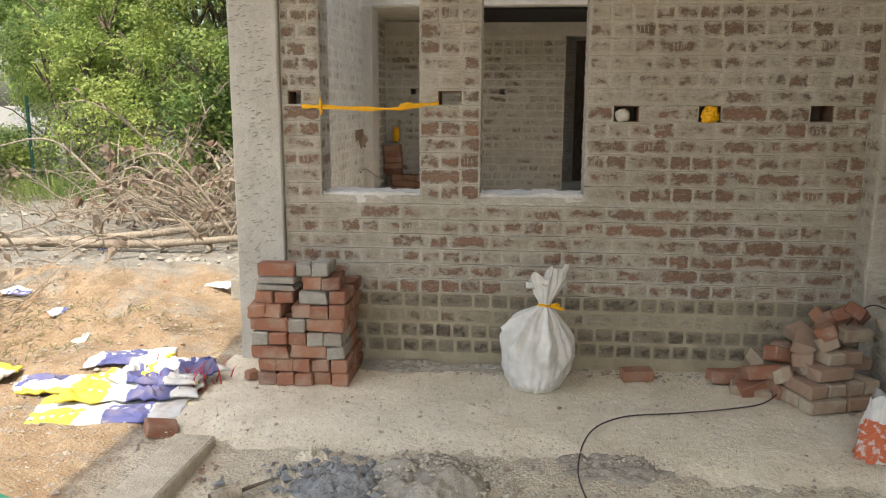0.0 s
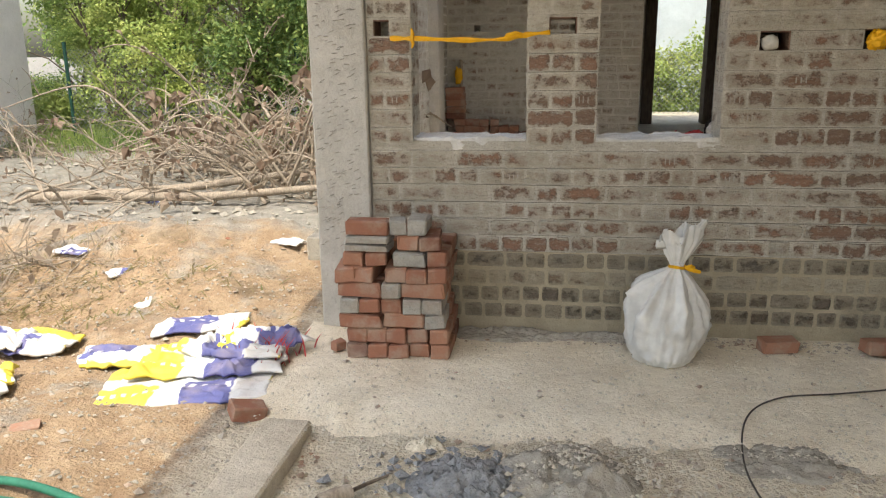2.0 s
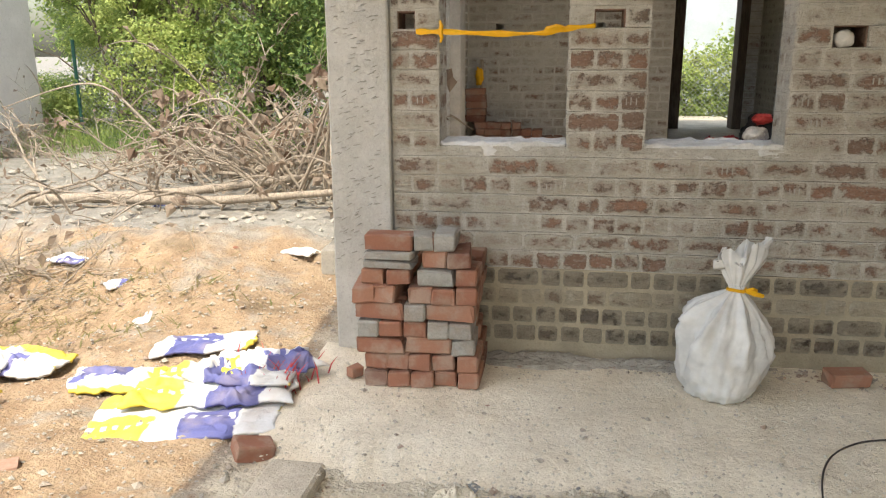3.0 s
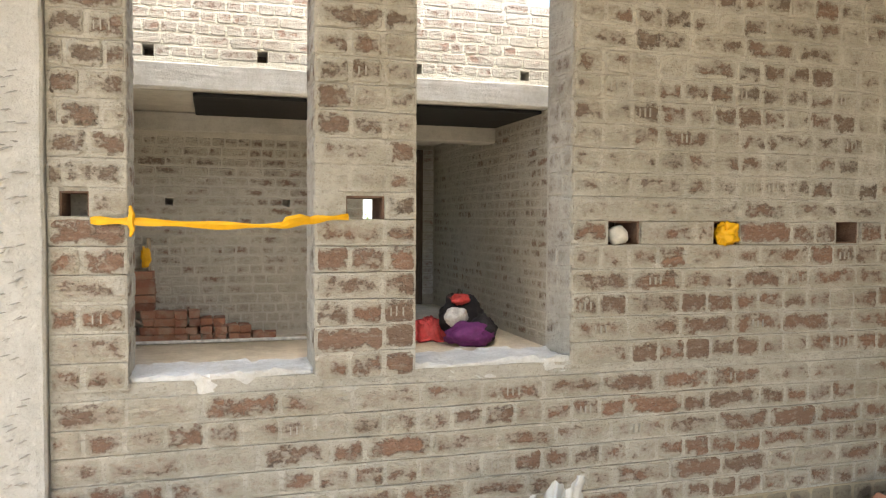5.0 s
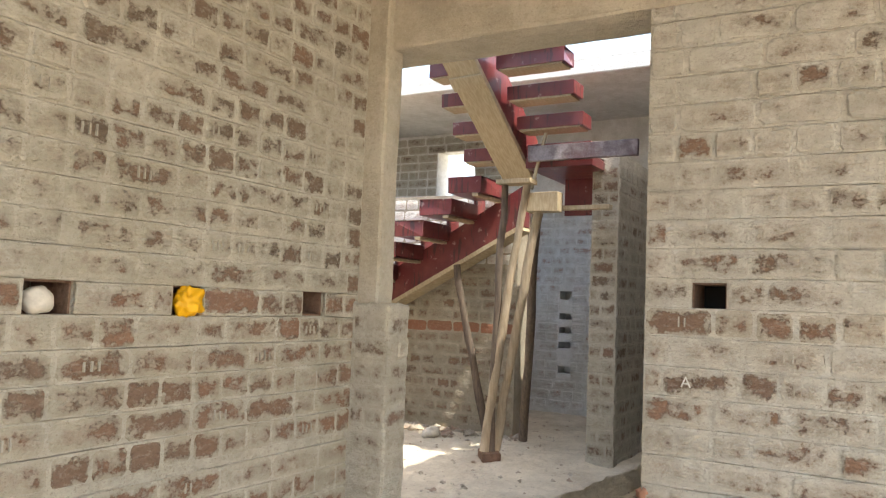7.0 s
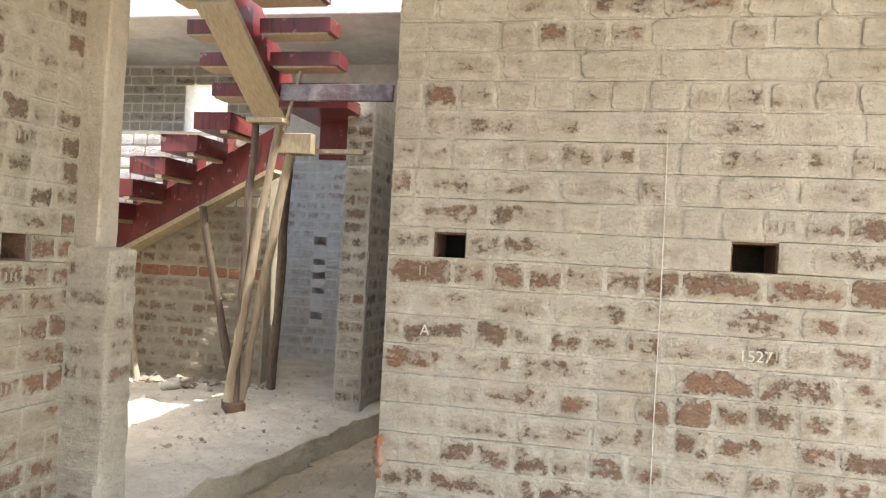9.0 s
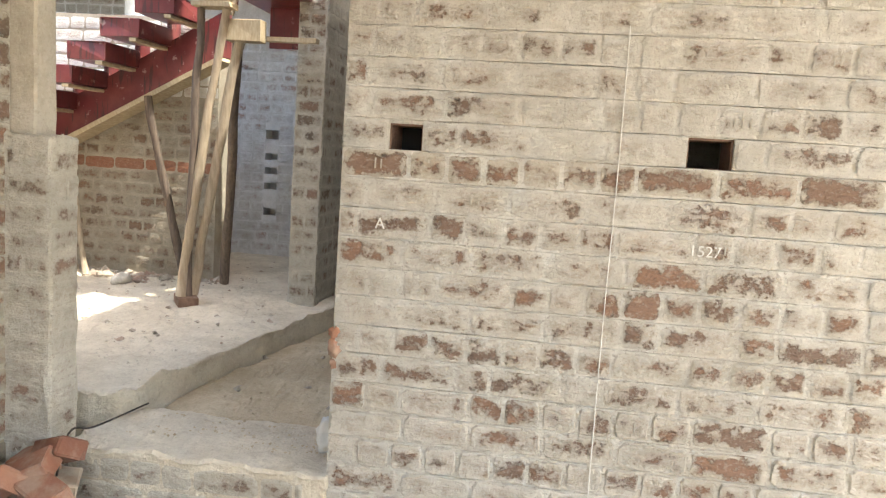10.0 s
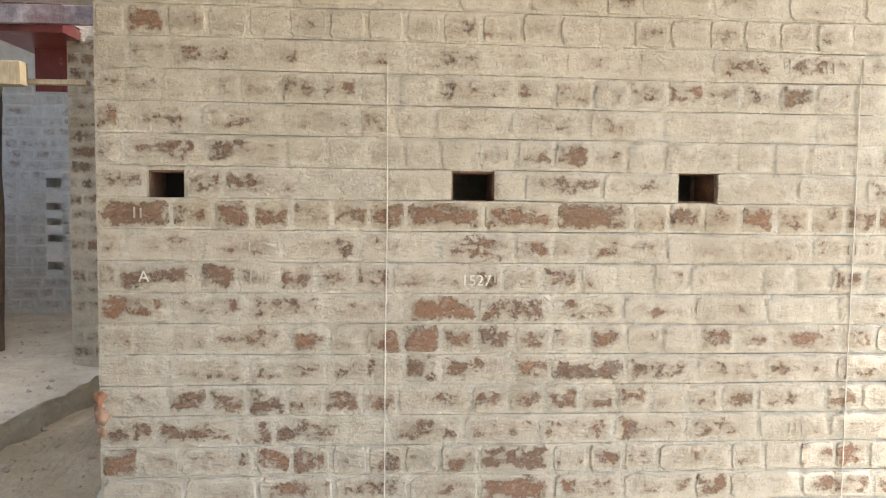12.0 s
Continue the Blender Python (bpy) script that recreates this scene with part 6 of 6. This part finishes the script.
def brush(name, label, cx, cy, rx, ry, h, n, seed, leaves, thick=0.022):
    r = random.Random(seed)
    t = thing(name, label, "brushwood")
    g, leaf = Geo(), []
    for i in range(n):
        a = r.uniform(0, 2 * math.pi)
        x, y = cx + r.gauss(0, 0.4) * rx, cy + r.gauss(0, 0.4) * ry
        p = Vector((x, y, ground_z(x, y) + r.uniform(0.0, 0.35) * h))
        ln = r.uniform(0.7, 1.9) * min(rx, 1.2) * (0.3 if thick < 0.01 else 0.75)
        d = Vector((math.cos(a), 0.5 * math.sin(a), r.uniform(-0.12, 0.55))).normalized()
        pts, rad = [], []
        w = thick * (0.35 + r.random() ** 2 * 1.3)
        for k in range(7):
            pts.append(p.copy())
            rad.append(w * (1 - 0.12 * k))
            d = (d + Vector((r.uniform(-0.35, 0.35), r.uniform(-0.35, 0.35), r.uniform(-0.3, 0.18)))).normalized()
            p = p + d * ln / 6
            p.z = max(p.z, ground_z(p.x, p.y) + 0.02)
            if k > 1:
                for _ in range(2):
                    e = (d + Vector((r.uniform(-1, 1), r.uniform(-1, 1), r.uniform(-0.5, 0.8)))).normalized()
                    q = p + e * r.uniform(0.12, 0.4)
                    q.z = max(q.z, 0.0)
                    g.tube([p, p.lerp(q, 0.5) + Vector((0, 0, 0.02)), q], [w * 0.4, w * 0.28, 0.002], 4, False)
                    leaf.append(q)
        g.tube(pts, rad, 6)
    solid("branch_tangle", g.mesh("branch_tangle", M_TWIG, True), "bare grey-brown branches", parent=t, kind="stuff")
    gl = Geo()
    for _ in range(leaves):
        q = r.choice(leaf)
        s = r.uniform(0.05, 0.11)
        u = Vector((r.uniform(-1, 1), r.uniform(-1, 1), r.uniform(-1.3, 0.2))).normalized() * s
        w = u.cross(Vector((r.uniform(-1, 1), r.uniform(-1, 1), 1))).normalized() * s * 0.35
        b = Vector((0, 0, s * 0.15))
        gl.add([q, q + u * 0.5 + w + b, q + u, q + u * 0.5 - w + b], [(0, 1, 2), (0, 2, 3)])
    solid("dry_leaves", gl.mesh("dry_leaves", M_DRYLEAF), "curled dry leaves", parent=t, kind="stuff")


brush("brush_pile", "large heap of dead cut branches with dry leaves", -4.6, 10.2, 2.0, 0.9, 0.8, 60, 5, 600)
brush("brush_pile", "upright dead branches with hanging dry leaves", -3.5, 9.9, 0.9, 0.5, 2.2, 16, 11, 240, 0.016)
def canes(cx, cy, n, seed):
    """Long cut boughs thrown on a heap: arching, forked, with bunches of big withered leaves."""
    r = random.Random(seed)
    t = thing("dead_boughs", "heap of long pale dead boughs with withered leaves", "brushwood")
    leaf = Geo()
    for i in range(n):
        a = r.uniform(-0.5, 3.6)
        x, y = cx + r.uniform(-0.8, 0.8), cy + r.uniform(-0.5, 0.4)
        ln, rise = r.uniform(1.1, 2.3), r.uniform(0.3, 1.25)
        b = Vector((x, y, ground_z(x, y) + 0.05))
        e = b + Vector((math.cos(a) * ln, -0.45 * abs(math.sin(a)) * ln, rise * r.uniform(0.35, 0.9)))
        mid = b.lerp(e, 0.55) + Vector((r.uniform(-0.15, 0.15), r.uniform(-0.1, 0.1), rise * 0.55))
        pts = smooth_line([b, b.lerp(mid, 0.5) + Vector((0, 0, 0.12)), mid, e], 6)
        w = r.uniform(0.010, 0.026)
        g = Geo().tube(pts, [w * (1 - 0.75 * k / (len(pts) - 1)) for k in range(len(pts))], 6)
        for _ in range(5):
            k = r.randint(5, len(pts) - 2)
            q = pts[k] + Vector((r.uniform(-0.45, 0.45), r.uniform(-0.3, 0.2), r.uniform(-0.12, 0.4)))
            g.tube(smooth_line([pts[k], pts[k].lerp(q, 0.5) + Vector((0, 0, 0.05)), q], 3), [w * 0.4, w * 0.36, w * 0.32, w * 0.28, w * 0.22, w * 0.16, 0.002], 5, False)
            if r.random() < 0.42:
                for _ in range(r.randint(3, 7)):
                    s = r.uniform(0.09, 0.17)
                    u = Vector((r.uniform(-1, 1), r.uniform(-1, 0.6), r.uniform(-1.6, 0.1))).normalized() * s
                    v = u.cross(Vector((r.uniform(-1, 1), r.uniform(-1, 1), 0.6))).normalized() * s * 0.34
                    o = q + Vector((r.uniform(-0.05, 0.05), r.uniform(-0.05, 0.05), r.uniform(-0.04, 0.04)))
                    n3 = u.cross(v).normalized() * s * 0.16
                    leaf.add([o, o + u * 0.35 + v + n3, o + u, o + u * 0.35 - v + n3, o + u * 0.5], [(0, 1, 4), (1, 2, 4), (2, 3, 4), (3, 0, 4)])
        solid("bough", g.mesh("bough", M_TWIG, True), parent=t)
    solid("withered_leaves", leaf.mesh("withered_leaves", M_DRYLEAF), "curled buff withered leaves", parent=t, kind="stuff")


canes(-3.9, 9.3, 26, 71)
canes(-3.3, 8.9, 12, 72)
brush("brush_pile", "low litter of thin dead twigs", -5.0, 8.4, 2.2, 0.7, 0.2, 34, 6, 120, 0.013)
brush("brush_pile", "dry brushwood by the house wall", -8.9, 11.8, 0.9, 0.8, 0.6, 40, 7, 260, 0.014)
brush("brush_pile", "dry weeds and twigs on the sand heap", -4.2, 5.3, 1.0, 0.35, 0.15, 46, 9, 60, 0.006)
for i, (a, b, c) in enumerate([((-5.9, 8.05, 0.03), (-4.4, 8.5, 0.08), (-2.6, 9.3, 0.25)), ((-5.4, 8.3, 0.02), (-4.0, 8.2, 0.05), (-2.7, 8.5, 0.12)), ((-4.4, 9.4, 0.1), (-3.7, 9.6, 0.22), (-2.9, 9.6, 0.35))]):
    solid("fallen_branch", Geo().tube(smooth_line([a, b, c], 8), [0.055 - 0.0015 * k for k in range(17)], 8).mesh("fallen_branch", M_TWIG, True), "thick bare fallen branch lying in the yard", "branch", "fallen branches")


def weeds(name, n, area, hgt, mat, label, seed, lie=0.5):
    r = random.Random(seed)
    g = Geo()
    for _ in range(n):
        x, y = area(r)
        z = ground_z(x, y)
        a = r.uniform(0, 6.283)
        h = hgt * r.uniform(0.4, 1.2)
        dx, dy = math.cos(a) * h * lie, math.sin(a) * h * lie
        h *= 0.5 / max(lie, 0.5)
        w = 0.002 + 0.003 * r.random()
        g.add([(x - w, y, z), (x + w, y, z), (x + dx * 0.5 + w, y + dy * 0.5, z + h * 0.7), (x + dx * 0.5 - w, y + dy * 0.5, z + h * 0.7), (x + dx, y + dy, z + h)], [(0, 1, 2, 3), (3, 2, 4)])
    solid(name, g.mesh(name, mat), label, "grass", kind="stuff")


weeds("dry_grass", 1800, lambda r: (r.gauss(-4.0, 0.7), r.gauss(5.15, 0.28)), 0.09, M_DRYGRASS, "trampled dry grass on the sand", 3, 1.4)
weeds("green_weeds", 5000, lambda r: (r.uniform(-10.0, -6.0), r.gauss(13.6, 0.9)), 0.35, M_LEAF2, "green weeds along the fence", 4)
weeds("red_twigs", 160, lambda r: (r.gauss(-1.98, 0.08), r.gauss(4.30, 0.05)), 0.16, M_REDBAG, "thin reddish dry stems over the sacks", 6)


def utility_pole():
    t = thing("utility_pole", "distant concrete power pole with a crossarm", "utility pole", pose(-20.5, 33.0, 0))
    solid("shaft", Geo().tube([(0, 0, -0.2), (0, 0, 8.2)], [0.16, 0.1], 8).mesh("shaft", M_CONC), parent=t)
    solid("crossarm", Geo().box(-0.7, 0.7, -0.05, 0.05, 7.5, 7.6).mesh("crossarm", M_POLE_D), parent=t)


utility_pole()
